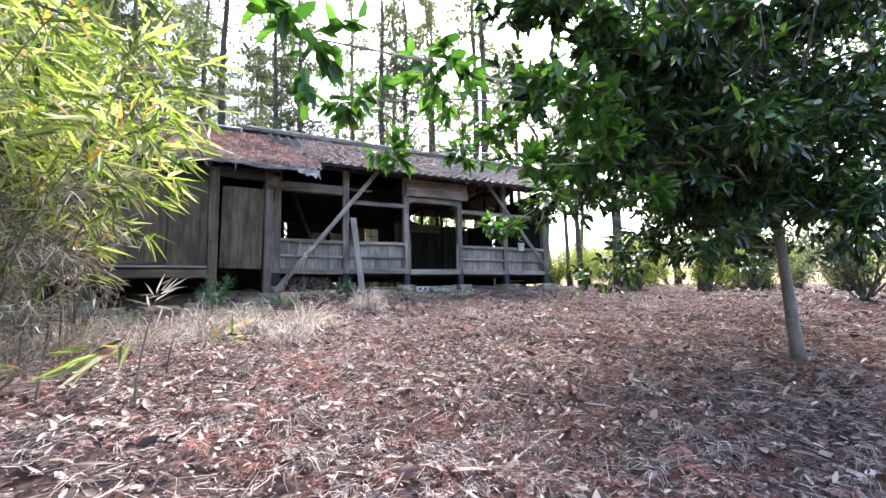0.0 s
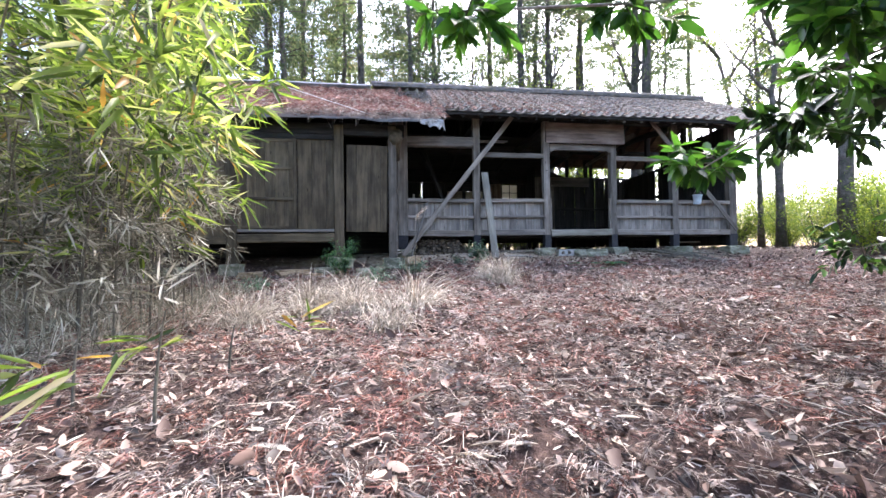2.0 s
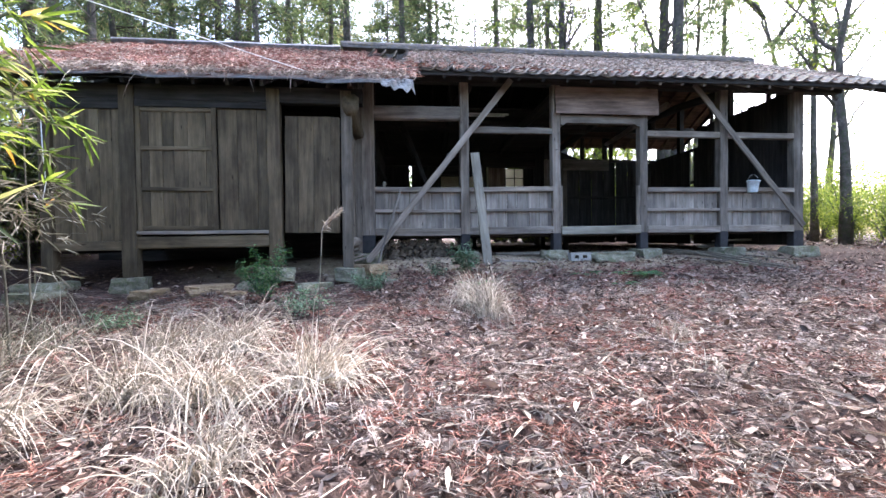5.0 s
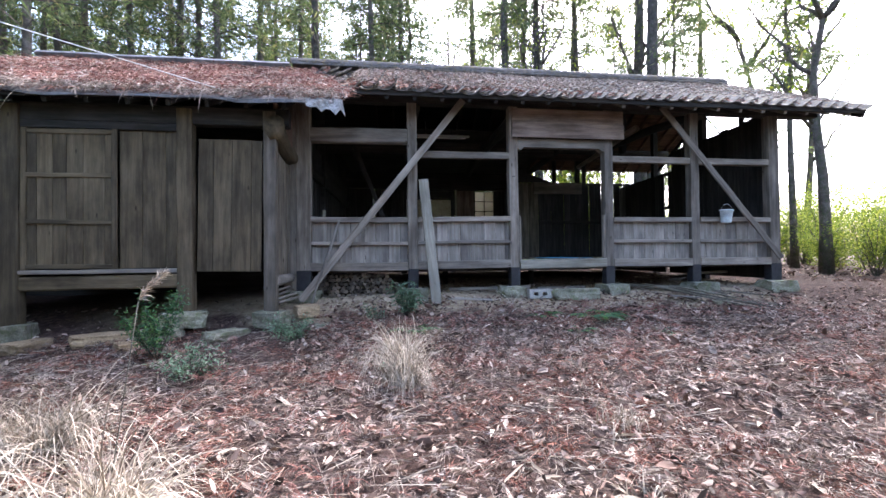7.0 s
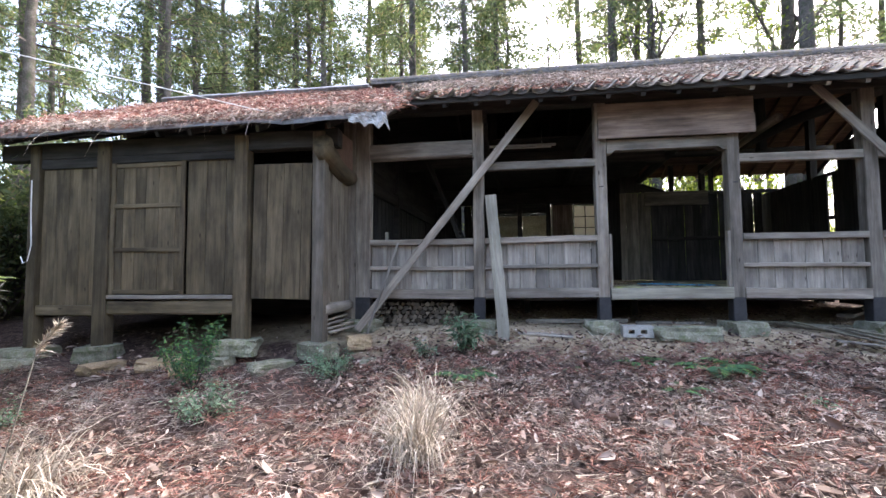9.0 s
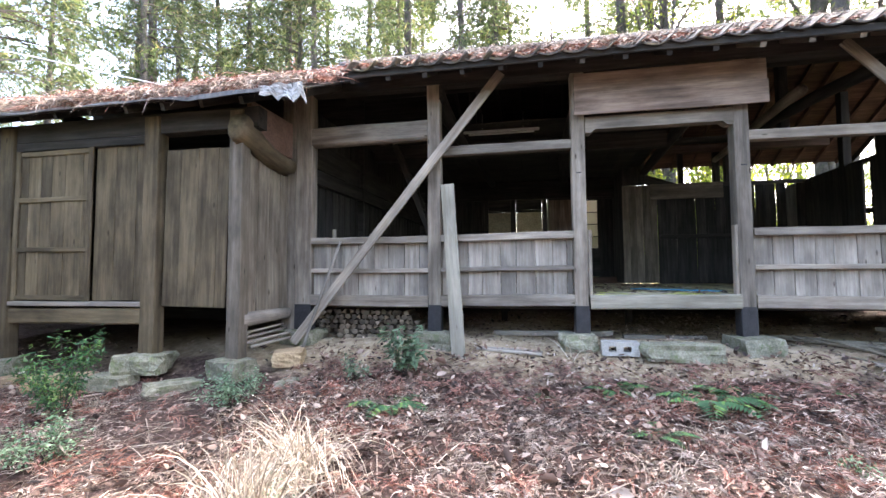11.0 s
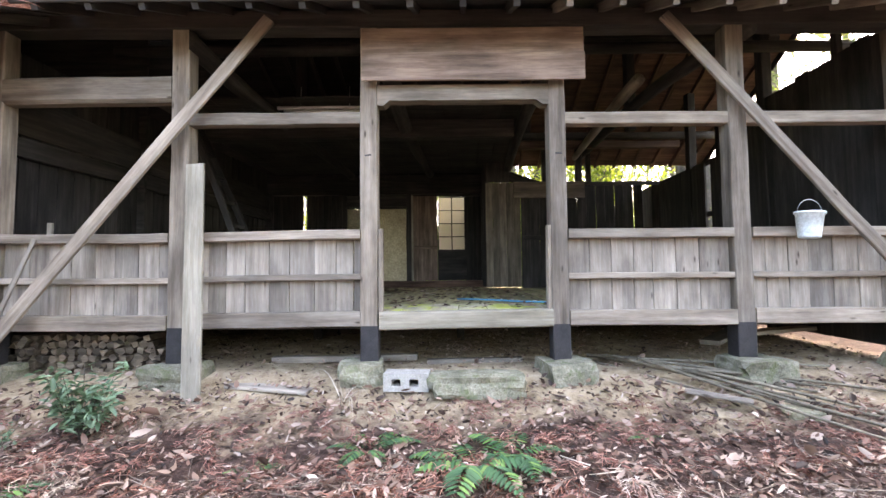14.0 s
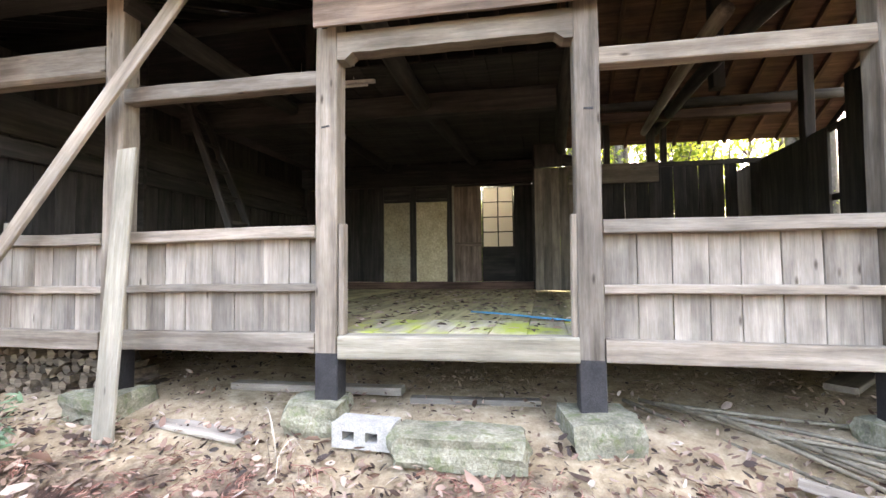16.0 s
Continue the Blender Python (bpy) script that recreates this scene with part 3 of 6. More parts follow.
# boarded hood above the entrance
for z0, z1, y in ((4.31, 4.57, 10.32), (4.06, 4.322, 10.296)):
    bar("hood_board", 5.43, 7.50, y, y + 0.025, z0, z1, BROWN, wall_front, "brown weathered board", drop=random.uniform(-0.006, 0.006), bev=0.003)
for x in (5.47, 6.45, 7.41):
    timber("hood_bracket", (x, 10.348, 4.30), (x, 10.398, 4.30), 0.05, 0.40, DARK, wall_front)
bar("door_sill", 5.575, 7.178, FRONT - 0.02, FRONT + 0.13, 1.765, 1.925, PALE, wall_front, "pale worn sill with moss", drop=0.015, bev=0.014)
post("jamb_strip", 5.562, 5.605, FRONT + 0.01, FRONT + 0.09, 1.925, 2.70, RAIL, wall_front)
post("jamb_strip", 7.14, 7.178, FRONT + 0.01, FRONT + 0.09, 1.93, 2.72, RAIL, wall_front)
for x in (5.475, 7.262):
    bar("iron_staple", x - 0.03, x + 0.03, FRONT - 0.006, FRONT + 0.001, 3.385, 3.397, TAR, wall_front, "rusty iron staple", bev=0.001)
# plate beam
bar("plate_beam", 1.4, 11.6, FRONT - 0.02, FRONT + 0.18, 4.62, 4.79, DARK, wall_front)

# ---- floor ----
floor = root("floor", (6.0, 13.0, FLOOR_TOP), "dirty old plank floor with moss and painted-in skylight at the entrance", "floor", "structure")
u = 1.95
while u < 10.4:
    w = random.uniform(0.22, 0.30)
    near = 5.4 < u < 7.2
    a, b = sk(u + w / 2, 10.55, FLOOR_TOP - 0.02), sk(u + w / 2, 11.3 if near else BACK, FLOOR_TOP - 0.02)
    timber("plank", a, b, w - 0.006, 0.035, SKYLITMOSSY if near else FLOORW, floor, wob=0.003, bev=0.003)
    if near:
        timber("plank", sk(u + w / 2, 11.31, FLOOR_TOP - 0.022), sk(u + w / 2, BACK, FLOOR_TOP - 0.022), w - 0.006, 0.035, FLOORW, floor, wob=0.003, bev=0.003)
    u += w
for y in (10.75, 12.2, 13.8, 15.4):
    bar("joist", 1.9, 10.5, y - 0.05, y + 0.05, 1.74, 1.872, DARK, floor)
for x in (2.6, 4.5, 6.4):
    for y in (12.2, 13.8):
        post("floor_prop", x - 0.05, x + 0.05, y - 0.05, y + 0.05, 1.3, 1.74, DARK, floor)

# ---- back wall ----
wall_back = root("wall_back", (6.0, BACK, 1.5), "dark timber back wall with cream plaster panels and broken boards", "wall", "structure")


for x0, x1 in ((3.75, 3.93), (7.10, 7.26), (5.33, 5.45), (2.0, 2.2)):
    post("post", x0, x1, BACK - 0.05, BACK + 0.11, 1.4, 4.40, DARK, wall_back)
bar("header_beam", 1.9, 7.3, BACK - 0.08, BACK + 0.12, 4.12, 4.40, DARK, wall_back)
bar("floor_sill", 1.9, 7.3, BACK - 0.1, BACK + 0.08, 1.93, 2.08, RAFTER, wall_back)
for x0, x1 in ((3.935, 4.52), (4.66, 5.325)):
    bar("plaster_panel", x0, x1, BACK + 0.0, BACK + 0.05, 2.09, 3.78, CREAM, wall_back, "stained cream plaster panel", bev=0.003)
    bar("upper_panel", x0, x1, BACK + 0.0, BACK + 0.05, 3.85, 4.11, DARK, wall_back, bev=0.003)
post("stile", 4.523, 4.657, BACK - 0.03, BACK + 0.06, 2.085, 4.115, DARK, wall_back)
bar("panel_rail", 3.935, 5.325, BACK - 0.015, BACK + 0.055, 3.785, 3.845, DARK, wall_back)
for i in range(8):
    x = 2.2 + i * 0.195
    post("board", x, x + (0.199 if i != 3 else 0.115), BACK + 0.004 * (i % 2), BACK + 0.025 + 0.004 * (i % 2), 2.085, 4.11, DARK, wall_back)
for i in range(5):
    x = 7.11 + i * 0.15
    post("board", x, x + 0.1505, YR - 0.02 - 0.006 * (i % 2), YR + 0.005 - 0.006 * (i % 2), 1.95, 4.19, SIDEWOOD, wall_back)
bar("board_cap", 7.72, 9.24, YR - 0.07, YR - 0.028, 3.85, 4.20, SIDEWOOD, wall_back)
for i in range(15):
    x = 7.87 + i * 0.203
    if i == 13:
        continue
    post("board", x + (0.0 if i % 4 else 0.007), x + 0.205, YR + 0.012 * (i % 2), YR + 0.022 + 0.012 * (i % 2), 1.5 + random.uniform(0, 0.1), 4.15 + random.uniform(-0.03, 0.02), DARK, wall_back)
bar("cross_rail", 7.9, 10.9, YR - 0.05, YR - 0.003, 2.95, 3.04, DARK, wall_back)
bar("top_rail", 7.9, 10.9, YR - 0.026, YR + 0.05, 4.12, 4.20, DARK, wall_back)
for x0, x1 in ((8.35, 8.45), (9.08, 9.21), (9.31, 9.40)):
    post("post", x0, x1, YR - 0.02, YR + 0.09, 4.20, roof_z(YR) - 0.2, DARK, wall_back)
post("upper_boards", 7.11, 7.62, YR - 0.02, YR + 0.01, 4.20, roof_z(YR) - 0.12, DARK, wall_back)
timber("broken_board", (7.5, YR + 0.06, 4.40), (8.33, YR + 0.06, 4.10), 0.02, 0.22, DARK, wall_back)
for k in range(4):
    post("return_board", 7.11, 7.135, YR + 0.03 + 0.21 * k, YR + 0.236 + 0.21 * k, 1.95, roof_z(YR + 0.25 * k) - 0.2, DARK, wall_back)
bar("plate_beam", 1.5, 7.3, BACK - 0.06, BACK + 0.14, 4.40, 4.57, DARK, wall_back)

# sliding doors in the back wall
door_1 = root("door_1", (5.75, BACK, 2.1), "open brown panelled wooden sliding door", "door", "structure")
post("door_leaf", 5.47, 6.06, BACK - 0.10, BACK - 0.065, 2.09, 4.06, BROWN, door_1)
bar("door_rail", 5.47, 6.06, BACK - 0.115, BACK - 0.10, 2.82, 2.90, BROWN, door_1)
post("door_edge", 5.455, 5.50, BACK - 0.12, BACK - 0.06, 2.09, 4.08, PALE, door_1)
window_1 = root("window_1", (6.4, BACK, 2.8), "eight-pane glazed sliding door lit from behind", "window", "structure")
bar("lower_panel", 6.07, 6.74, BACK - 0.05, BACK - 0.02, 2.09, 2.79, DARK, window_1)
for i in range(2):
    for j in range(4):
        bar("pane", 6.10 + i * 0.305, 6.395 + i * 0.305, BACK - 0.04, BACK - 0.036, 2.80 + j * 0.31, 3.10 + j * 0.31, GLASS, window_1, bev=0.001).visible_shadow = False
for x in (6.085, 6.398, 6.706):
    post("glazing_bar", x - 0.012, x + 0.012, BACK - 0.055, BACK - 0.025, 2.79, 4.05, DARK, window_1)
for j in range(5):
    bar("glazing_bar", 6.10, 6.695, BACK - 0.053, BACK - 0.027, 2.785 + j * 0.31, 2.807 + j * 0.31, DARK, window_1)
post("door_leaf", 6.72, 7.16, BACK + 0.112, BACK + 0.14, 2.02, 4.11, DARK, window_1)
bar("head_board", 5.46, 7.09, BACK - 0.03, BACK + 0.0, 4.06, 4.118, DARK, window_1)

# ---- right and left cross walls, gable ----
wall_right = root("wall_right", (11.0, 13.0, 1.4), "gappy dark board wall with daylight through its cracks", "wall", "structure")
y = FRONT + 0.18
i = 0
while y < BACK - 0.1:
    w = random.uniform(0.16, 0.24)
    gap = 0.001 if i % 4 else random.uniform(0.008, 0.02)
    top = 4.70 + random.uniform(-0.03, 0.03) if y < 13.4 else 4.16
    if i not in (16,):
        a, b = sk(10.63, y + w / 2, 1.5), sk(10.63, y + w / 2, top)
        timber("board", a, b, 0.036, w - gap, DARK, wall_right, bev=0.003, wob=0.003)
    y += w
    i += 1
for y in (12.4, 14.4):
    p = sk(10.66, y, 0)
    post("post", p[0] - 0.07, p[0] + 0.07, y - 0.07, y + 0.07, 1.4, roof_z(y) - 0.25, DARK, wall_right)
for z in (2.3, 3.25, 4.15):
    timber("cross_rail", sk(10.66, FRONT + 0.17, z), sk(10.66, BACK - 0.1, z), 0.03, 0.09, DARK, wall_right)
for y in (11.25, 13.1):
    p = sk(10.7, y, 0)
    post("gable_stud", p[0] - 0.04, p[0] + 0.04, y - 0.04, y + 0.04, 4.6, roof_z(y) - 0.2, DARK, wall_right)
wall_left = root("wall_left", (1.8, 13.0, 1.4), "dark inner cross wall of near-black boards and clay", "wall", "structure")
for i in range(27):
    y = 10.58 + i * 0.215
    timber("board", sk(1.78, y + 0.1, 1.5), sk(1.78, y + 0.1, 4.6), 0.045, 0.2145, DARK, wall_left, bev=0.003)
# the clay band takes the same near-black material as the boards
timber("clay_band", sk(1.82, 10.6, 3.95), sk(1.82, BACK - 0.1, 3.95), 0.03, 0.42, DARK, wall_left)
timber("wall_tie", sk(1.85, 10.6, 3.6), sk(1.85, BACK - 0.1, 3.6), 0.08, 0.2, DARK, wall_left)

# ---- ceiling and roof timbers ----
ceil = []
for i in range(18):
    u0 = 1.95 + i * 0.295
    a, b = Vector(sk(u0 + 0.145, 12.3, 4.74)), Vector(sk(u0 + 0.145, BACK - 0.08, 4.62))
    v, f = stick_mesh((b - a).length, 0.286, 0.02, 0.003, 0.004)
    m = along(a, b)
    ceil.append((np.array([tuple(m @ Vector(p)) for p in v]), f))
cv, cf, off = [], [], 0
for v, f in ceil:
    cv += [tuple(p) for p in v]
    cf += [tuple(k + off for k in q) for q in f]
    off += len(v)
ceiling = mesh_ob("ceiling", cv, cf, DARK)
tagged(ceiling, "near-black board ceiling", "ceiling", kind="structure")

frame_root = root("roof_frame", (6.0, 13.0, 4.7), "near-black beams and purlins under the roof", "roof frame", "structure")
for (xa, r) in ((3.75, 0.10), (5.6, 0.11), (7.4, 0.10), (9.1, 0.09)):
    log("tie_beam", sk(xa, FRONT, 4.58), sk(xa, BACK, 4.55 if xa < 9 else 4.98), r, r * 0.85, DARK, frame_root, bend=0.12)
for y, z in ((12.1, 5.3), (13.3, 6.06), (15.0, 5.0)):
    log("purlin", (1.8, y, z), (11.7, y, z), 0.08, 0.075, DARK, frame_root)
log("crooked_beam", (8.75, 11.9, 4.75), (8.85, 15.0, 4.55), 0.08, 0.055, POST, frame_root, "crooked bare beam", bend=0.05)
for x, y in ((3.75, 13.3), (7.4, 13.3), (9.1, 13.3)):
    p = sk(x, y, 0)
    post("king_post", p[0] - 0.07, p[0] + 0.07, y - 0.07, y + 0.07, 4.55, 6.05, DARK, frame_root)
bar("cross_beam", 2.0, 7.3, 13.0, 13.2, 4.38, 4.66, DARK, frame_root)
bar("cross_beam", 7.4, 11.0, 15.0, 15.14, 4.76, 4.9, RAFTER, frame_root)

roof = root("roof", (5.0, RIDGE_Y, 4.5), "old grey pantile roof littered with brown cedar needles", "roof", "structure")
EAVE_F, EAVE_B, EAVE_R, EAVE_A, ANNEX_LOW = 9.81, 16.72, 16.42, 9.06, 0.11
U0, UA, U1 = -4.1, 2.66, 11.97


def slab(name, u0, u1, ya, yb, thick, material, lift=0.0):
    """A sheet of roof boarding between two eaves lines."""
    n = max(2, int((u1 - u0) / 0.5))
    v, f = [], []
    for y, in ((ya,), (yb,)):
        for i in range(n + 1):
            uu = u0 + (u1 - u0) * i / n
            sag = 0.02 * math.sin(uu * 0.9)
            x, yy, z = sk(uu, y, roof_z(y) + lift + sag * (abs(y - RIDGE_Y) / 4.2))
            v += [(x, yy, z), (x, yy, z - thick)]
    w = 2 * (n + 1)
    for i in range(n):
        a, b2 = 2 * i, 2 * i + 2
        f += [(a, b2, b2 + w, a + w), (a + 1, a + 1 + w, b2 + 1 + w, b2 + 1), (a, a + 1, b2 + 1, b2), (a + w, b2 + w, b2 + 1 + w, a + 1 + w)]
    f += [(0, w, w + 1, 1), (w - 2, w - 1, 2 * w - 1, 2 * w - 2)]
    return mesh_ob(name, v, f, material, roof)


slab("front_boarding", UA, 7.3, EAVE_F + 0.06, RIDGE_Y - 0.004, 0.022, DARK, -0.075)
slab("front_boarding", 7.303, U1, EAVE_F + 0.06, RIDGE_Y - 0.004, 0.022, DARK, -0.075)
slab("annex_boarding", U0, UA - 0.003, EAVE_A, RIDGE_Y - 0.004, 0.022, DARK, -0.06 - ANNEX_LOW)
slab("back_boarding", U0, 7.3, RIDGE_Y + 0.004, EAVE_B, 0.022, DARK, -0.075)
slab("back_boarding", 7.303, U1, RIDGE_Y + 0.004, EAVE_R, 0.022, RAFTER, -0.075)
u = UA + 0.2
while u < U1:
    ya, yb = EAVE_F + 0.02, RIDGE_Y - 0.05
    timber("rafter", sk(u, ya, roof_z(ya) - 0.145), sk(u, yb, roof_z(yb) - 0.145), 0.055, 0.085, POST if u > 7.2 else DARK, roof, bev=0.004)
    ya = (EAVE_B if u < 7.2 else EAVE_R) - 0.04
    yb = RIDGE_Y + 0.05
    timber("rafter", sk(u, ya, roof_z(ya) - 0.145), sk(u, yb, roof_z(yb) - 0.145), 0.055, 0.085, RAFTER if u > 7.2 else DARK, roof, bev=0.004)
    u += 0.44
u = U0 + 0.3
while u < UA - 0.05:
    ya, yb = EAVE_A + 0.03, RIDGE_Y - 0.05
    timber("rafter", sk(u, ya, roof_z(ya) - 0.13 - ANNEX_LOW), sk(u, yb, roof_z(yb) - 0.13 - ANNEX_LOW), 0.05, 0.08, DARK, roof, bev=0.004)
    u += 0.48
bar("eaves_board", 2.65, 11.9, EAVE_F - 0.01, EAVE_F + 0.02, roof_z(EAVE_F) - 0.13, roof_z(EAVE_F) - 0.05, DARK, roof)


def pantile():
    """One curved pantile, 0.30 long: low end at y = 0, running up along y."""
    n = 7
    v, f = [], []
    for y, lift in ((0.0, 0.028), (0.31, 0.0)):
        for top in (1, 0):
            for i in range(n):
                t = i / (n - 1)
                x = -0.01 + t * 0.29
                z = -0.028 * math.sin(t * math.pi * 1.25) + (0.052 * max(0, (t - 0.72) / 0.28) ** 0.7 if t > 0.72 else 0)
                v.append((x, y, z + lift + (0.016 if top else 0)))
    for i in range(n - 1):
        f += [(i, i + 1, i + 1 + 2 * n, i + 2 * n), (i + n, i + 3 * n, i + 1 + 3 * n, i + 1 + n), (i, i + n, i + n + 1, i + 1)]
    f += [(0, 2 * n, 3 * n, n), (n - 1, 2 * n - 1, 4 * n - 1, 3 * n - 1)]
    me = bpy.data.meshes.new("tile")
    me.from_pydata(v, [], f)
    me.materials.append(TILE)
    return me


TILE_MESH = pantile()


def tile_pose(u, y, side=1):
    ang = math.degrees(math.atan(SLOPE))
    sag = 0.02 * math.sin(u * 0.9) * (abs(y - RIDGE_Y) / 4.2)
    x, yy, z = sk(u, y, roof_z(y) - 0.055 + sag + random.uniform(-0.006, 0.006))
    turn = -math.degrees(math.atan(SKEW))
    if side > 0:
        return pose(x, yy, z, 0, 0, turn + random.uniform(-1.2, 1.2)) @ pose(0, 0, 0, ang, random.uniform(-1.5, 1.5), 0)
    return pose(x, yy, z, 0, 0, turn + 180) @ pose(0, 0, 0, ang, 0, 0)


def build_tiles():
    tv = np.array([tuple(v.co) for v in TILE_MESH.vertices])
    tf = np.array([tuple(p.vertices) for p in TILE_MESH.polygons])
    far = []
    row, y = 0, EAVE_F - 0.05
    while y < RIDGE_Y - 0.16:
        for c in range(-5, 35):
            uu = UA - 0.02 + c * 0.268
            if uu < UA - 0.05 - 1.4 * (y - EAVE_F) / (RIDGE_Y - EAVE_F):
                continue
            m = tile_pose(uu, y)
            if row < 8:
                ob = new("tile", TILE_MESH)
                ob.parent = roof
                ob.matrix_local = Matrix.Translation(-roof.location) @ m
            else:
                M = np.array(m)
                far.append((tv @ M[:3, :3].T + M[:3, 3], tf))
        row += 1
        y += 0.212
    y = EAVE_B + 0.05
    while y > RIDGE_Y + 0.2:
        for c in range(35):
            if y > EAVE_R + 0.06 and c * 0.268 + UA > 7.0:
                continue
            M = np.array(tile_pose(UA - 0.02 + (c + 1) * 0.268, y, -1))
            far.append((tv @ M[:3, :3].T + M[:3, 3], tf))
        y -= 0.212
    V, F = joined(far)
    ob = quick_ob("tile_field", V, F, TILE, roof)
    ob["kind"] = "stuff"


# ridge: stacked courses and a rounded cap
for k, (w, z) in enumerate(((0.32, 0.03), (0.26, 0.085))):
    timber("ridge_course", sk(1.05, RIDGE_Y, RIDGE_Z + z), sk(U1 + 0.02, RIDGE_Y, RIDGE_Z + z), w, 0.055, TILE, roof, bev=0.01, wob=0.008)
log("ridge_cap", sk(1.0, RIDGE_Y, RIDGE_Z + 0.14), sk(U1 + 0.04, RIDGE_Y, RIDGE_Z + 0.14), 0.07, 0.07, TILE, roof, knots=0.03)
timber("ridge_sheet", sk(U0, RIDGE_Y, RIDGE_Z - 0.02), sk(1.0, RIDGE_Y, RIDGE_Z - 0.02), 0.42, 0.11, ZINC, roof, "blue-grey sheet metal ridge", bev=0.05, wob=0.006)
timber("verge_board", sk(U1 - 0.02, EAVE_F, roof_z(EAVE_F) - 0.13), sk(U1 - 0.02, RIDGE_Y, RIDGE_Z - 0.13), 0.03, 0.16, DARK, roof)
timber("verge_board", sk(U1 - 0.02, EAVE_R, roof_z(EAVE_R) - 0.13), sk(U1 - 0.02, RIDGE_Y, RIDGE_Z - 0.13), 0.03, 0.16, DARK, roof)


def metal_edge():
    """A thin bent sheet along the annex eaves with a torn, folded corner."""
    v, f = [], []
    n = 44
    for i in range(n + 1):
        t = i / n
        x = -3.6 + t * 6.2
        wav = 0.012 * math.sin(x * 3.1) + 0.008 * math.sin(x * 7.7)
        zl = roof_z(EAVE_A) - 0.05 - ANNEX_LOW
        out = 0.05 + 0.015 * math.sin(x * 2.3) + (0.05 if t > 0.8 else 0)
        drop = 0.03 + 0.012 * math.sin(x * 5.0) + (0.04 * max(0, (t - 0.6) / 0.4))
        v += [(x, EAVE_A + 0.42, roof_z(EAVE_A + 0.42) - 0.038 - ANNEX_LOW), (x, EAVE_A - out, zl - 0.01 + wav), (x, EAVE_A - out - 0.012, zl - drop + wav), (x, EAVE_A - out - 0.006, zl - drop + wav - 0.002), (x, EAVE_A - out + 0.004, zl - 0.016 + wav), (x, EAVE_A + 0.42, roof_z(EAVE_A + 0.42) - 0.043 - ANNEX_LOW)]
    for i in range(n):
        for k in range(5):
            a = i * 6 + k
            f.append((a, a + 1, a + 7, a + 6))
    return mesh_ob("edge_flashing", v, f, SHEET, roof, label="bent pale zinc flashing with a torn end")


metal_edge()


def torn_corner():
    """The crumpled pale end of the flashing, hanging from the corner of the eaves."""
    v, f = [], []
    n, m = 9, 5
    for side in (0.0, 0.006):
        for i in range(n):
            for j in range(m):
                s, t = i / (n - 1), j / (m - 1)
                ragged = 0.20 * (0.55 + 0.45 * s) * (1 + 0.25 * math.sin(i * 2.4))
                v.append((2.18 + 0.50 * s + 0.04 * t, EAVE_A - 0.115 + side + 0.025 * math.sin(i * 1.3 + j) - 0.02 * t, roof_z(EAVE_A) - 0.05 - ANNEX_LOW - t * ragged + 0.012 * math.sin(i * 2.1)))
    q = n * m
    for i in range(n - 1):
        for j in range(m - 1):
            a = i * m + j
            f += [(a, a + 1, a + m + 1, a + m), (q + a, q + a + m, q + a + m + 1, q + a + 1)]
    for i in range(n - 1):
        a, b = i * m, i * m + m - 1
        f += [(a, a + m, q + a + m, q + a), (b, q + b, q + b + m, b + m)]
    for j in range(m - 1):
        a, b = j, (n - 1) * m + j
        f += [(a, q + a, q + a + 1, a + 1), (b, b + 1, q + b + 1, q + b)]
    return mesh_ob("torn_flashing", v, f, PALESHEET, roof, label="crumpled pale metal end")


torn_corner()

# ---- annex ----
AY = 9.42
annex = root("annex_wall", (-0.5, AY, 1.3), "brown weathered plank wall of the annex with closed doors", "wall", "structure")
for x0, x1, zb in ((1.56, 1.725, 1.27), (0.44, 0.635, 1.30), (-1.68, -1.47, 1.18), (-2.78, -2.62, 1.12)):
    post("post", x0, x1, AY - 0.06, AY + 0.10, zb, 4.06, ANNEX if x0 < 1.5 else SIDEWOOD, annex)
bar("eaves_beam", -3.3, 1.9, AY - 0.03, AY + 0.14, 3.86, 4.10, DARK, annex)
bar("sill_beam", -1.47, 0.44, AY - 0.03, AY + 0.09, 1.615, 1.80, ANNEX, annex, drop=0.015, bev=0.02)
bar("door_track", -1.47, 0.44, AY - 0.05, AY + 0.08, 1.835, 1.89, BOARD, annex)
bar("head_rail", -1.47, 0.44, AY - 0.03, AY + 0.06, 3.76, 3.86, DARK, annex)
bar("head_rail", -2.62, -1.68, AY - 0.03, AY + 0.06, 3.72, 3.86, DARK, annex)
bar("sill_beam", -2.62, -1.68, AY - 0.03, AY + 0.09, 1.60, 1.74, ANNEX, annex)


def boards_between(parent, x0, x1, y, z0, z1, material, wmin=0.16, wmax=0.27, thick=0.02):
    x = x0
    while x < x1 - 0.02:
        w = min(random.uniform(wmin, wmax), x1 - x)
        if x1 - x - w < 0.07:
            w = x1 - x
        timber("board", (x + w / 2, y + random.uniform(-0.004, 0.004), z0 + random.uniform(0, 0.008)), (x + w / 2, y, z1 - random.uniform(0, 0.008)), w - 0.005, thick, material, parent, bev=0.003, wob=0.0015)
        x += w


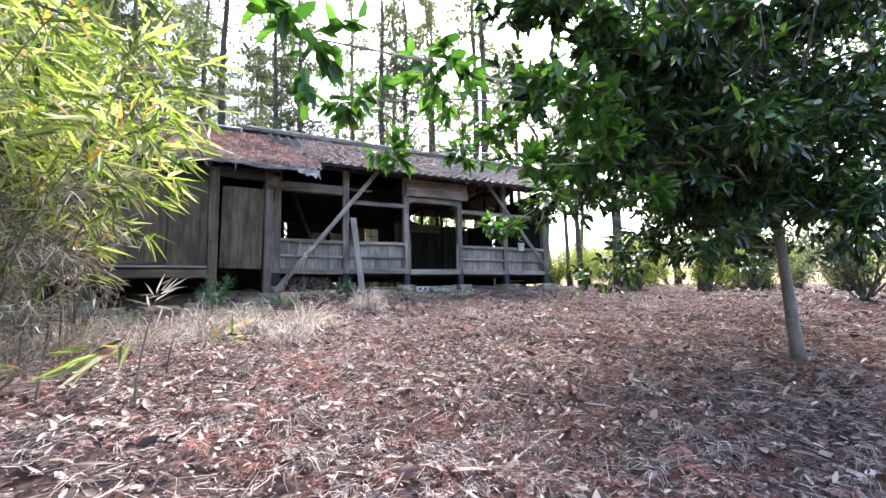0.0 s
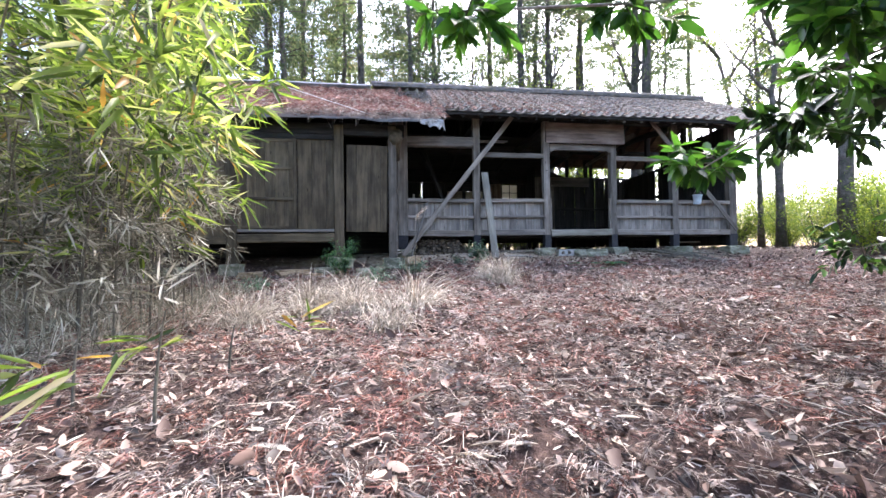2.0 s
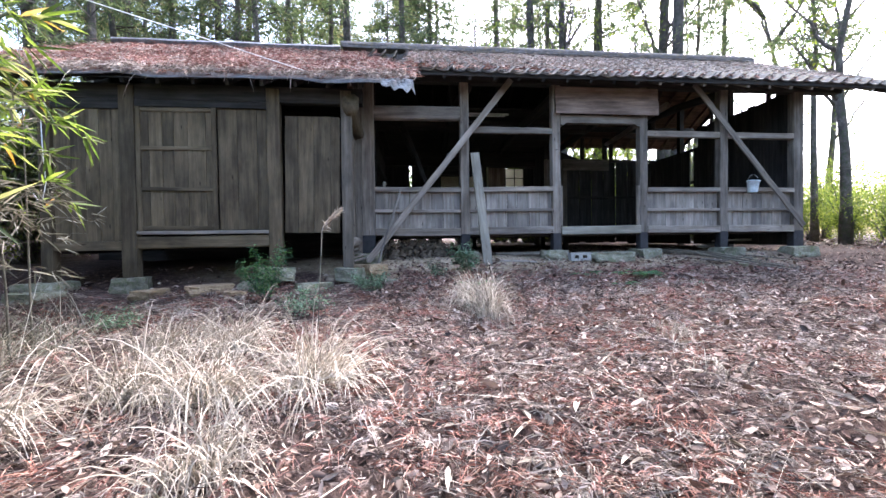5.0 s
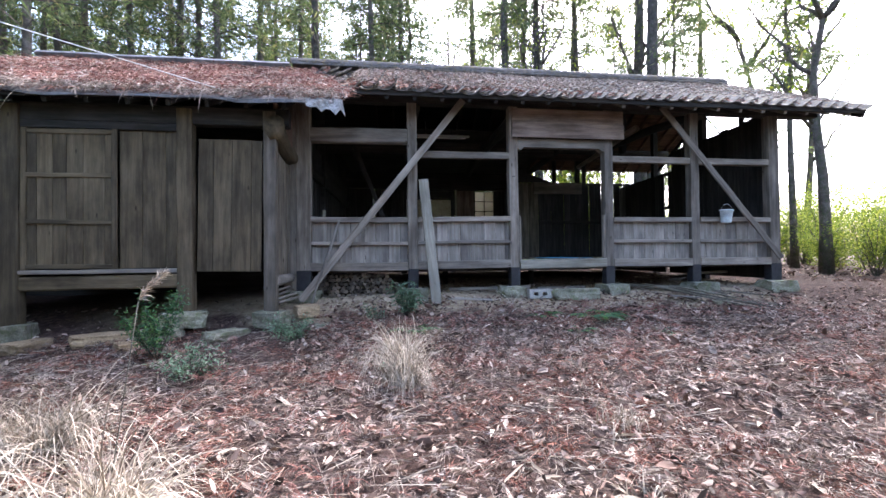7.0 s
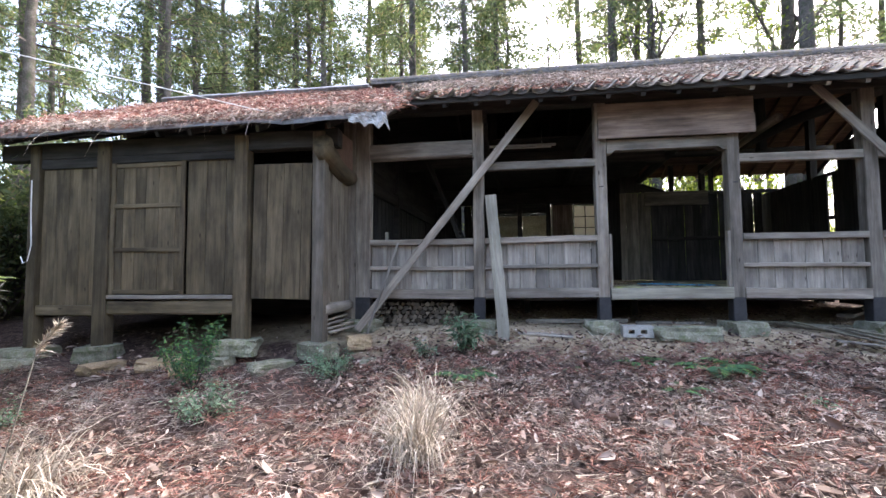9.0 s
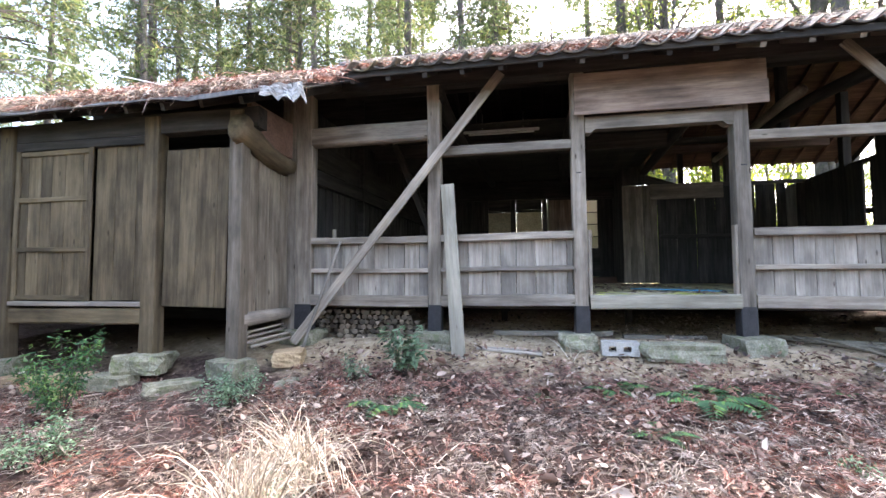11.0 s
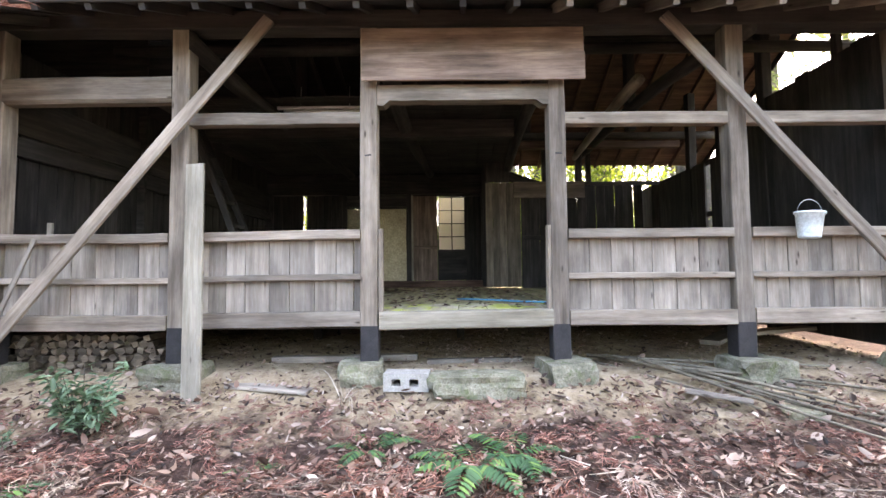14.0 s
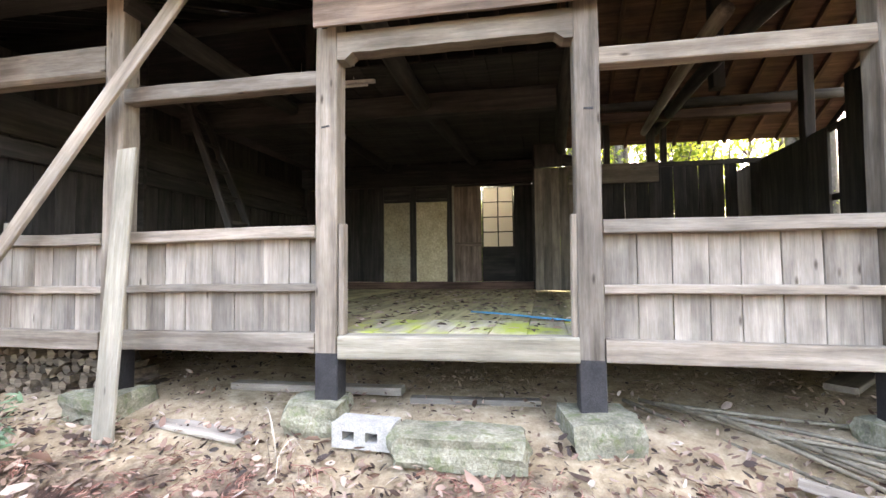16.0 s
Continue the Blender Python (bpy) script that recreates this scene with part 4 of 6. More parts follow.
boards_between(annex, -2.62, -1.68, AY + 0.02, 1.74, 3.73, ANNEX)
door_2 = root("door_2", (-1.1, AY, 1.9), "battened wooden plank door with three panels", "door", "structure")
boards_between(door_2, -1.465, -0.37, AY + 0.01, 1.90, 3.76, ANNEX)
for z in (1.93, 2.52, 3.14, 3.72):
    bar("door_batten", -1.465, -0.37, AY - 0.025, AY - 0.002, z - 0.03, z + 0.03, ANNEX, door_2)
for x in (-1.43, -0.345):
    post("door_stile", x - 0.035, x + 0.035, AY - 0.03, AY + 0.0, 1.895, 3.76, ANNEX, door_2)
door_3 = root("door_3", (-0.05, AY, 1.9), "plain vertical plank door panel", "door", "structure")
boards_between(door_3, -0.305, 0.437, AY + 0.03, 1.895, 3.76, ANNEX, 0.2, 0.34)
door_4 = root("door_4", (1.05, AY, 1.8), "loose warped plank door hanging askew", "door", "structure")
boards_between(door_4, 0.67, 1.52, AY + 0.0, 1.83, 3.66, ANNEX, 0.2, 0.32)
bar("door_batten", 0.68, 1.51, AY + 0.015, AY + 0.04, 3.4, 3.47, ANNEX, door_4)
door_4.rotation_euler = (0, radians(0.9), radians(-2))

annex_side = root("annex_side_wall", (1.66, 9.7, 1.5), "grey plank side wall on a log sill under red clay plaster", "wall", "structure")
y = 9.53
while y < 10.36:
    w = random.uniform(0.14, 0.24)
    w = min(w, 10.38 - y)
    xx = 1.66 + 0.05 * (y - 9.5)
    timber("board", (xx, y + w / 2, 1.75), (xx + random.uniform(-0.006, 0.006), y + w / 2, 3.68), 0.02, w - 0.006, SIDEWOOD, annex_side, bev=0.003)
    y += w
log("log_sill", (1.66, 9.46, 1.69), (1.71, 10.36, 1.69), 0.085, 0.075, BOARD, annex_side, "bare log sill")
log("crooked_log", (1.73, 9.27, 3.82), (1.75, 10.3, 3.62), 0.15, 0.12, ANNEX, annex_side, "crooked log beam with a pale split end", knots=0.18, bend=0.06)
timber("clay_panel", (1.69, 9.53, 4.0), (1.72, 10.39, 4.0), 0.06, 0.48, CLAY, annex_side, "red clay plaster")
post("side_post", 1.60, 1.797, 10.40, 10.56, 1.4, 4.6, POST, annex_side)
for k in range(4):
    log("sill_stick", (1.62 + 0.03 * k, 9.5 + 0.03 * k, 1.52 - k * 0.05), (1.72 + 0.05 * k, 10.25, 1.56 - k * 0.055), 0.02, 0.016, BOARD, annex_side)
bar("annex_back_boards", -3.9, 2.0, 12.4, 12.44, 1.2, 5.7, DARK, annex)
timber("annex_end_boards", (-2.76, 9.53, 2.85), (-2.6, 12.4, 2.85), 0.03, 2.6, DARK, annex)
timber("gable_boards", (-2.7, 10.9, 4.5), (-2.6, 12.4, 4.5), 0.03, 0.9, DARK, annex)


# ---- loose things by the house ----
def brace(a, b, w, h, material, label, name="diagonal_brace", category="brace"):
    v, f = stick_mesh((Vector(b) - Vector(a)).length, w, h, 0.006, 0.003)
    ob = mesh_ob(name, v, f, material, None, along(a, b))
    return tagged(ob, label, category)


brace((1.90, 10.20, 1.33), (4.57, 10.31, 4.66), 0.035, 0.115, RAIL, "long grey sawn timber propping the front of the house")
brace((2.06, 10.12, 1.24), (2.50, 10.27, 2.62), 0.03, 0.035, BOARD, "thin broken lath leaning on the parapet", "lath", "lath")
brace((8.26, 10.32, 4.68), (10.62, 10.28, 1.90), 0.035, 0.11, RAIL, "grey sawn timber brace across the front posts")
pl = brace((4.055, 10.05, 1.20), (3.88, 10.36, 3.31), 0.165, 0.03, PALE, "pale rough plank leaning against the parapet", "leaning_plank", "plank")


def bucket():
    r = root("bucket", (9.46, 10.26, 2.56), "pale blue plastic bucket hanging on the parapet", "bucket")
    n = 24
    v, f = [], []
    prof = [(0.0, 0.0), (0.08, 0.0), (0.085, 0.015), (0.105, 0.215), (0.117, 0.217), (0.117, 0.236), (0.104, 0.236), (0.08, 0.02), (0.0, 0.018)]
    for rr, z in prof:
        for k in range(n):
            a = 2 * math.pi * k / n
            v.append((rr * math.cos(a), rr * math.sin(a), z))
    for i in range(len(prof) - 1):
        for k in range(n):
            f.append((i * n + k, i * n + (k + 1) % n, (i + 1) * n + (k + 1) % n, (i + 1) * n + k))
    b = mesh_ob("body", v, f, PLASTIC, r, Matrix.Translation(r.location), smooth=True)
    pts = [(0.115 * math.cos(a), 0.0, 0.22 + 0.13 * math.sin(a)) for a in np.linspace(0, math.pi, 13)]
    v, f = [], []
    for i, p in enumerate(pts):
        for k in range(6):
            a = 2 * math.pi * k / 6
            v.append((p[0], p[1] + 0.003 * math.cos(a), p[2] + 0.003 * math.sin(a)))
    for i in range(len(pts) - 1):
        for k in range(6):
            f.append((i * 6 + k, i * 6 + (k + 1) % 6, i * 6 + 6 + (k + 1) % 6, i * 6 + 6 + k))
    mesh_ob("bail", v, f, WIRE, r, Matrix.Translation(r.location), "thin wire bail")
    r.rotation_euler = (0, radians(4), 0)


bucket()
STONES = [(1.90, 10.46, 0.5, 0.42, 0.2), (3.72, 10.42, 0.46, 0.44, 0.24), (5.42, 10.44, 0.40, 0.40, 0.20), (7.29, 10.42, 0.44, 0.42, 0.26), (9.03, 10.42, 0.50, 0.44, 0.24), (10.63, 10.42, 0.52, 0.44, 0.22)]
for k, (x, y, sx, sy, sz) in enumerate(STONES):
    stone("foundation_stone", x, y, 1.475 - sz, sx, sy, sz, 3.1 * k + 1, "greenish-grey hewn foundation stone under a tarred post", turn=random.uniform(-8, 8), group="foundation stones of the front")
for k, (x, y, z, sx, sy, sz) in enumerate([(0.55, 9.36, 1.12, 0.55, 0.4, 0.19), (1.68, 9.34, 1.08, 0.42, 0.36, 0.20), (-1.58, 9.4, 0.98, 0.5, 0.4, 0.21), (-2.75, 9.4, 0.9, 0.7, 0.5, 0.24), (-2.6, 9.0, 0.78, 0.6, 0.5, 0.26)]):
    stone("foundation_stone", x, y, z - 0.02, sx * 0.92, sy, sz + 0.02, 2.3 * k + 20, "rough grey-green boulder under the annex", turn=random.uniform(-20, 20), group="boulders under the annex")
stone("stepping_stone", 6.46, 10.14, 1.24, 0.78, 0.32, 0.19, 41, "long flat pale green stepping stone at the entrance")
stone("yellow_rock", 2.05, 9.85, 1.13, 0.34, 0.38, 0.17, 53, "broken yellow clay rock beside the annex", YELLOWCLAY, 20)
stone("flat_stone", 8.95, 9.85, 1.12, 0.26, 0.2, 0.07, 57, "pale broken stone on the ground")


def concrete_block():
    """A hollow concrete block lying on its side, with its holes to the front."""
    L, D, H = 0.39, 0.19, 0.15
    bm = bmesh.new()
    xs = [-L / 2, -0.125, -0.045, 0.03, 0.11, L / 2]
    zs = [0.0, 0.045, 0.105, H]
    grid = {}
    for y in (-D / 2, D / 2):
        for i, x in enumerate(xs):
            for j, z in enumerate(zs):
                grid[(y, i, j)] = bm.verts.new((x, y, z))
    for y in (-D / 2, D / 2):
        for i in range(5):
            for j in range(3):
                if j == 1 and i in (1, 3):
                    continue
                q = [grid[(y, i, j)], grid[(y, i + 1, j)], grid[(y, i + 1, j + 1)], grid[(y, i, j + 1)]]
                bm.faces.new(q if y < 0 else q[::-1])
    for i in range(5):
        for j, flip in ((0, True), (3, False)):
            q = [grid[(-D / 2, i, j)], grid[(-D / 2, i + 1, j)], grid[(D / 2, i + 1, j)], grid[(D / 2, i, j)]]
            bm.faces.new(q[::-1] if flip else q)
    for j in range(3):
        for i, flip in ((0, False), (5, True)):
            q = [grid[(-D / 2, i, j)], grid[(-D / 2, i, j + 1)], grid[(D / 2, i, j + 1)], grid[(D / 2, i, j)]]
            bm.faces.new(q[::-1] if flip else q)
    for h in (1, 3):
        a, b = h, h + 1
        for (i1, j1), (i2, j2) in (((a, 1), (b, 1)), ((b, 1), (b, 2)), ((b, 2), (a, 2)), ((a, 2), (a, 1))):
            bm.faces.new((grid[(-D / 2, i1, j1)], grid[(D / 2, i1, j1)], grid[(D / 2, i2, j2)], grid[(-D / 2, i2, j2)]))
    bmesh.ops.recalc_face_normals(bm, faces=bm.faces[:])
    me = bpy.data.meshes.new("concrete_block")
    bm.to_mesh(me)
    bm.free()
    me.materials.append(CONCRETE)
    ob = new("concrete_block", me)
    ob.matrix_world = pose(5.845, 10.22, 1.275, 0, 0, -4)
    tagged(ob, "hollow concrete block on the ground before the sill", "block")


concrete_block()


def firewood():
    """A stack of split logs under the floor, ends to the front."""
    r = root("firewood_stack", (2.7, 10.85, 1.33), "stack of split firewood stored under the floor", "firewood")
    random.seed(11)
    for j in range(6):
        n = 22 - j
        for i in range(n):
            x = 1.98 + i * 0.078 + (j % 2) * 0.04 + random.uniform(-0.012, 0.012)
            z = 1.36 + j * 0.064 + random.uniform(-0.008, 0.008)
            y0 = 10.66 + random.uniform(-0.05, 0.05)
            k = random.choice((3, 4, 5))
            rr = 0.047
            ph = random.uniform(0, 6)
            v = []
            for yy in (y0, y0 + 0.4):
                for q in range(k):
                    a = ph + 2 * math.pi * q / k
                    v.append((x + rr * math.cos(a) * random.uniform(0.8, 1.1), yy, z + rr * 0.85 * math.sin(a)))
            f = [tuple(range(k))[::-1], tuple(range(k, 2 * k))] + [(q, (q + 1) % k, k + (q + 1) % k, k + q) for q in range(k)]
            mesh_ob("split_log", v, f, FIREWOOD, r)


firewood()
random.seed(12)
for a, b, w, h, lab in [((4.25, 10.32, 1.30), (5.0, 10.2, 1.27), 0.16, 0.03, "short grey plank lying on the clay"), ((4.4, 10.95, 1.40), (5.9, 10.9, 1.42), 0.12, 0.06, "old plank lying under the floor"), ((6.0, 10.75, 1.39), (6.95, 10.8, 1.39), 0.09, 0.07, "short timber under the sill"), ((8.2, 10.1, 1.27), (8.6, 9.85, 1.24), 0.12, 0.02, "broken board on the ground"), ((9.1, 11.2, 1.48), (10.4, 12.5, 1.5), 0.2, 0.05, "dark board lying under the open floor"), ((9.25, 11.0, 1.6), (10.3, 11.3, 1.62), 0.15, 0.04, "grey board lying behind the post")]:
    brace(a, b, w, h, BOARD, lab, "loose_board", "board")
for k in range(10):
    x0 = 7.55 + 0.09 * k
    y0 = 11.0 - 0.09 * k
    L = 1.6 + 0.25 * ((k * 5) % 4)
    ang = radians(-46 + 9 * ((k * 7) % 5))
    x1, y1 = x0 + L * math.cos(ang), y0 + L * math.sin(ang)
    v, f = log_mesh(math.hypot(L, 0.1), 0.015, 0.010, 8, 0.03, 0.02)
    ob = mesh_ob("bamboo_pole", v, f, CULM, None, along((x0, y0, float(ground_z(x0, y0)) + 0.06 + 0.012 * k), (x1, y1, float(ground_z(x1, y1)) + 0.035)), "", True)
    tagged(ob, "long dry bamboo pole lying on the ground under the floor", "pole", "bamboo poles under the floor")
# inside: ladder, lamp, litter, pipe
lad = root("ladder", (3.6, 12.7, 1.945), "dark wooden ladder leaning up to the loft", "ladder")
timber("stile", (3.56, 12.5, 1.945), (2.50, 12.5, 4.68), 0.05, 0.09, DARK, lad)
timber("stile", (3.66, 12.85, 1.945), (2.44, 12.85, 4.68), 0.05, 0.09, DARK, lad)
for k in range(7):
    t = 0.12 + k * 0.13
    timber("rung", (3.56 - 1.06 * t, 12.5, 1.945 + 2.735 * t), (3.66 - 1.22 * t, 12.85, 1.945 + 2.735 * t), 0.05, 0.04, DARK, lad)
lamp = root("ceiling_lamp", (4.47, 12.5, 4.66), "dead fluorescent tube lamp hanging under the beams", "lamp")
bar("lamp_body", 3.82, 5.12, 12.47, 12.53, 4.64, 4.68, WHITE, lamp)
v, f = log_mesh(1.12, 0.015, 0.015, 10, 0.0)
mesh_ob("tube", v, f, WHITE, lamp, pose(4.47, 12.5, 4.615), "white glass tube", True)
for x in (4.35, 5.05):
    log("hanger", (x - 0.2, 12.5, 4.68), (x - 0.2, 12.52, 4.98), 0.004, 0.004, WIRE, lamp, seg=6)
v, f = log_mesh(1.15, 0.009, 0.009, 10, 0.0, 0.01)
tagged(mesh_ob("pipe", v, f, BLUEPIPE, None, along((6.36, 11.8, FLOOR_TOP + 0.018), (7.3, 11.2, FLOOR_TOP + 0.018)), "", True), "thin blue plastic pipe lying on the floor", "pipe")
log_pts = [((-4.4, 7.4, 5.35), (1.3, 9.15, 4.2))]
for a, b in log_pts:
    v, f = log_mesh((Vector(b) - Vector(a)).length, 0.006, 0.006, 6, 0.0, 0.0)
    tagged(mesh_ob("cable", v, f, WHITE, None, along(a, b)), "thin white cable slung to the annex eaves", "cable")

v, f = stick_mesh(0.75, 0.05, 0.03, 0.004, 0.002)
tagged(mesh_ob("stake", v, f, PALE, None, along((2.2, 10.75, 1.95), (2.2, 10.76, 2.95))), "thin pale stake standing behind the parapet", "stake")
hook = [(-2.70, 9.33, 3.55), (-2.68, 9.32, 3.1), (-2.64, 9.31, 2.6), (-2.68, 9.30, 2.38), (-2.75, 9.30, 2.35), (-2.81, 9.31, 2.45)]
pts_h = [Vector(p) for p in hook]
hv, hf = [], []
for i, p in enumerate(pts_h):
    for k in range(6):
        a = 2 * math.pi * k / 6
        hv.append((p.x + 0.008 * math.cos(a), p.y + 0.008 * math.sin(a), p.z + 0.004 * math.sin(a)))
for i in range(len(pts_h) - 1):
    for k in range(6):
        hf.append((i * 6 + k, i * 6 + (k + 1) % 6, i * 6 + 6 + (k + 1) % 6, i * 6 + 6 + k))
tagged(mesh_ob("hanging_wire", hv, hf, WHITE), "pale bent wire hanging from the annex corner", "wire")
for k, (x, y, sx, sy, sz) in enumerate(((0.35, 9.12, 0.5, 0.3, 0.14), (-0.35, 9.15, 0.6, 0.35, 0.14), (1.15, 9.1, 0.5, 0.3, 0.14), (-1.1, 9.0, 0.45, 0.3, 0.13), (2.35, 9.3, 0.25, 0.2, 0.09), (0.1, 8.85, 0.35, 0.22, 0.1))):
    stone("bank_stone", x, y, float(ground_z(x, y)) - 0.03, sx, sy, sz, 70 + k * 3.7, "mossy stone set in the clay bank", YELLOWCLAY if k % 2 else STONE, k * 25, "stones of the bank")
n = 7
P = np.stack([rng.uniform(-2.0, 1.6, n), np.full(n, 9.0), np.full(n, 4.12)], 1)
V, F = ribbons(P, rng.normal(0, 0.5, (n, 3)) + [0, -0.6, 0.15], rng.uniform(0.2, 0.42, n), 0.006, rng.uniform(0.7, 1.2, n), 6)
tagged(quick_ob("dangling_straw", V, F, STRAW), "few dry straws dangling over the annex eaves", "straw", kind="stuff")

# ---- plants ----
def grass_clump(x, y, n, height, spread, label, lean=(0, 0), plume=False, seg=6):
    z = float(ground_z(x, y))
    r = root("dry_grass_clump", (x, y, z), label, "grass", group="dry grass clumps")
    n = int(n * 0.75)
    P = np.stack([x + rng.normal(0, 0.07 * spread, n), y + rng.normal(0, 0.07 * spread, n), np.full(n, z - 0.01)], 1)
    D = np.stack([rng.normal(lean[0], 0.38 * spread, n), rng.normal(lean[1], 0.38 * spread, n), rng.uniform(0.9, 1.5, n)], 1)
    V, F = ribbons(P, D, height * rng.uniform(0.5, 1.5, n), rng.uniform(0.0045, 0.0095, n), rng.uniform(0.45, 1.5, n), seg)
    quick_ob("blade_tuft", V, F, STRAW, r)["kind"] = "stuff"
    if plume:
        px, py, h = plume
        tip = np.array([x + px, y + py, z + h])
        log("stalk", (x, y, z), tuple(tip), 0.004, 0.003, CULM, r, seg=6)
        m = 260
        t = rng.uniform(0, 1, m)[:, None]
        P = tip + np.array([[0.07, 0.0, 0.15]]) * t + np.array([[0.06, 0.0, 0.0]]) * t * t
        D = np.array([[0.45, 0.0, 0.6]]) + rng.normal(0, 0.22, (m, 3))
        V, F = ribbons(P, D, 0.065, 0.004, 0.3, 3)
        quick_ob("plume", V, F, STRAW, r, "pale feathery plume")


grass_clump(3.38, 7.1, 520, 0.95, 0.9, "pale dry tuft of grass on the litter")
grass_clump(3.42, 7.2, 60, 1.2, 0.35, "tall thin dry grass stems")
grass_clump(3.35, 7.75, 460, 0.9, 1.1, "bleached clump of dry grass bending over", (-0.15, -0.25))
grass_clump(1.80, 5.5, 620, 1.05, 1.1, "large bleached clump of dry pampas grass", (0.1, -0.1), (0.02, 0.28, 1.15))
grass_clump(0.38, 6.45, 480, 0.8, 1.5, "wide bleached clump of dry grass", (0.25, -0.15))
grass_clump(-0.05, 5.1, 560, 0.85, 1.5, "wide bleached clump of dry grass", (0.2, -0.2))
grass_clump(1.45, 4.5, 360, 0.6, 1.3, "low dry tuft of grass")
grass_clump(0.55, 5.7, 560, 0.9, 1.6, "wide bleached clump of dry grass", (0.3, -0.1))
grass_clump(1.15, 5.35, 520, 0.85, 1.4, "bleached clump of dry grass bending over", (0.2, -0.2))
grass_clump(0.9, 6.5, 480, 0.9, 1.5, "wide bleached clump of dry grass", (0.2, -0.1))
grass_clump(4.87, 6.0, 120, 0.4, 1.2, "small sparse dry tuft")
grass_clump(4.6, 5.2, 60, 0.25, 1.3, "small sparse dry tuft")
grass_clump(5.6, 8.0, 90, 0.3, 1.3, "small sparse dry tuft")
grass_clump(7.9, 4.6, 160, 0.55, 1.3, "sparse dry tuft among the litter")
grass_clump(5.35, 10.05, 12, 0.6, 0.7, "few thin dry stems before the post")


def shrub(x, y, h, w, n, material, label, leaf=(0.035, 0.018), name="shrub"):
    z = float(ground_z(x, y))
    r = root(name, (x, y, z), label, "shrub")
    k = 14
    ends = []
    for i in range(k):
        a = rng.uniform(0, 2 * math.pi)
        e = (x + math.cos(a) * w * rng.uniform(0.3, 1), y + math.sin(a) * w * rng.uniform(0.3, 1), z + h * rng.uniform(0.45, 1))
        log("stem", (x, y, z - 0.01), e, 0.004, 0.002, TWIGWOOD, r, seg=5)
        ends.append(e)
    E = np.array(ends)[rng.integers(0, k, n)]
    t = rng.uniform(0.35, 1.05, n)[:, None]
    P = np.array([[x, y, z]]) * (1 - t) + E * t + rng.normal(0, 0.035, (n, 3))
    P[:, 2] = np.maximum(P[:, 2], z + 0.03)
    D = rng.normal(0, 1, (n, 3)) * [1, 1, 0.5]
    N = np.tile([0, 0, 1.0], (n, 1)) + rng.normal(0, 0.4, (n, 3))
    V, F = blades(P, D, N, leaf[0] * rng.uniform(0.7, 1.3, n), leaf[1] * rng.uniform(0.8, 1.2, n), 0.15, 0.2)
    quick_ob("foliage", V, F, material, r)["kind"] = "stuff"


TWIGWOOD = BARK
shrub(3.53, 9.6, 0.62, 0.27, 420, SHRUB, "small blue-green evergreen shrub by the clay bank", (0.085, 0.028))
shrub(3.05, 9.45, 0.25, 0.2, 200, SHRUB, "low dark shrub on the clay bank")
shrub(2.05, 8.85, 0.34, 0.42, 900, SHRUB, "low spreading small-leaved shrub", (0.03, 0.016))
shrub(1.3, 7.7, 0.34, 0.35, 700, SHRUB, "low small-leaved shrub growing in the litter", (0.032, 0.016))
shrub(0.68, 8.35, 0.8, 0.34, 1500, FERN, "dark green bushy shrub beside the annex", (0.05, 0.014))
shrub(3.35, 7.3, 0.2, 0.18, 150, SHRUB, "tiny dark green seedling in the litter")
shrub(6.8, 8.17, 0.14, 0.13, 130, SHRUB, "tiny pale green seedling in the litter", (0.03, 0.013))
shrub(-0.6, 7.4, 0.3, 0.3, 420, SHRUB, "low blue-green seedlings on the slope", (0.04, 0.014))


def fern(x, y, size, n, label, broad=False):
    z = float(ground_z(x, y))
    r = root("fern", (x, y, z), label, "fern", group="ferns on the slope")
    for i in range(n):
        a = 2 * math.pi * i / n + rng.uniform(-0.3, 0.3)
        L = size * rng.uniform(0.75, 1.15)
        out = np.array([math.cos(a), math.sin(a), 0])
        m = 30 if not broad else 14
        t = np.linspace(0.12, 1, m)
        P = np.array([[x, y, z]]) + out * (L * t)[:, None] + np.array([[0, 0, 1]]) * (L * (0.75 * t - 0.7 * t ** 2))[:, None]
        S = np.cross(out, [0, 0, 1])
        wid = L * (0.2 if not broad else 0.26) * np.sin(np.pi * np.clip(t * 0.92 + 0.06, 0, 1)) ** 0.8
        pieces = []
        for s in (-1, 1):
            D = np.tile(S * s, (m, 1)) + out * 0.5 + [0, 0, -0.15]
            N = np.tile([0, 0, 1.0], (m, 1)) + rng.normal(0, 0.1, (m, 3))
            pieces.append(blades(P, D, N, wid, L * (0.035 if not broad else 0.07), 0.1, 0.15))
        V, F = joined(pieces)
        quick_ob("frond", V, F, FERN, r)


fern(5.62, 9.45, 0.36, 6, "bright green fern growing in the litter")
fern(6.35, 9.2, 0.46, 7, "broad green fern spreading over the litter", True)
fern(6.62, 9.32, 0.42, 5, "broad green fern frond lying on the litter", True)
fern(5.74, 8.52, 0.28, 5, "small yellow-green fern in the litter")
fern(3.6, 8.85, 0.36, 7, "broad dark green fern on the bank", True)
fern(4.9, 9.3, 0.2, 4, "small green fern in the litter", True)
fern(7.6, 9.55, 0.16, 4, "small green fern in the litter")


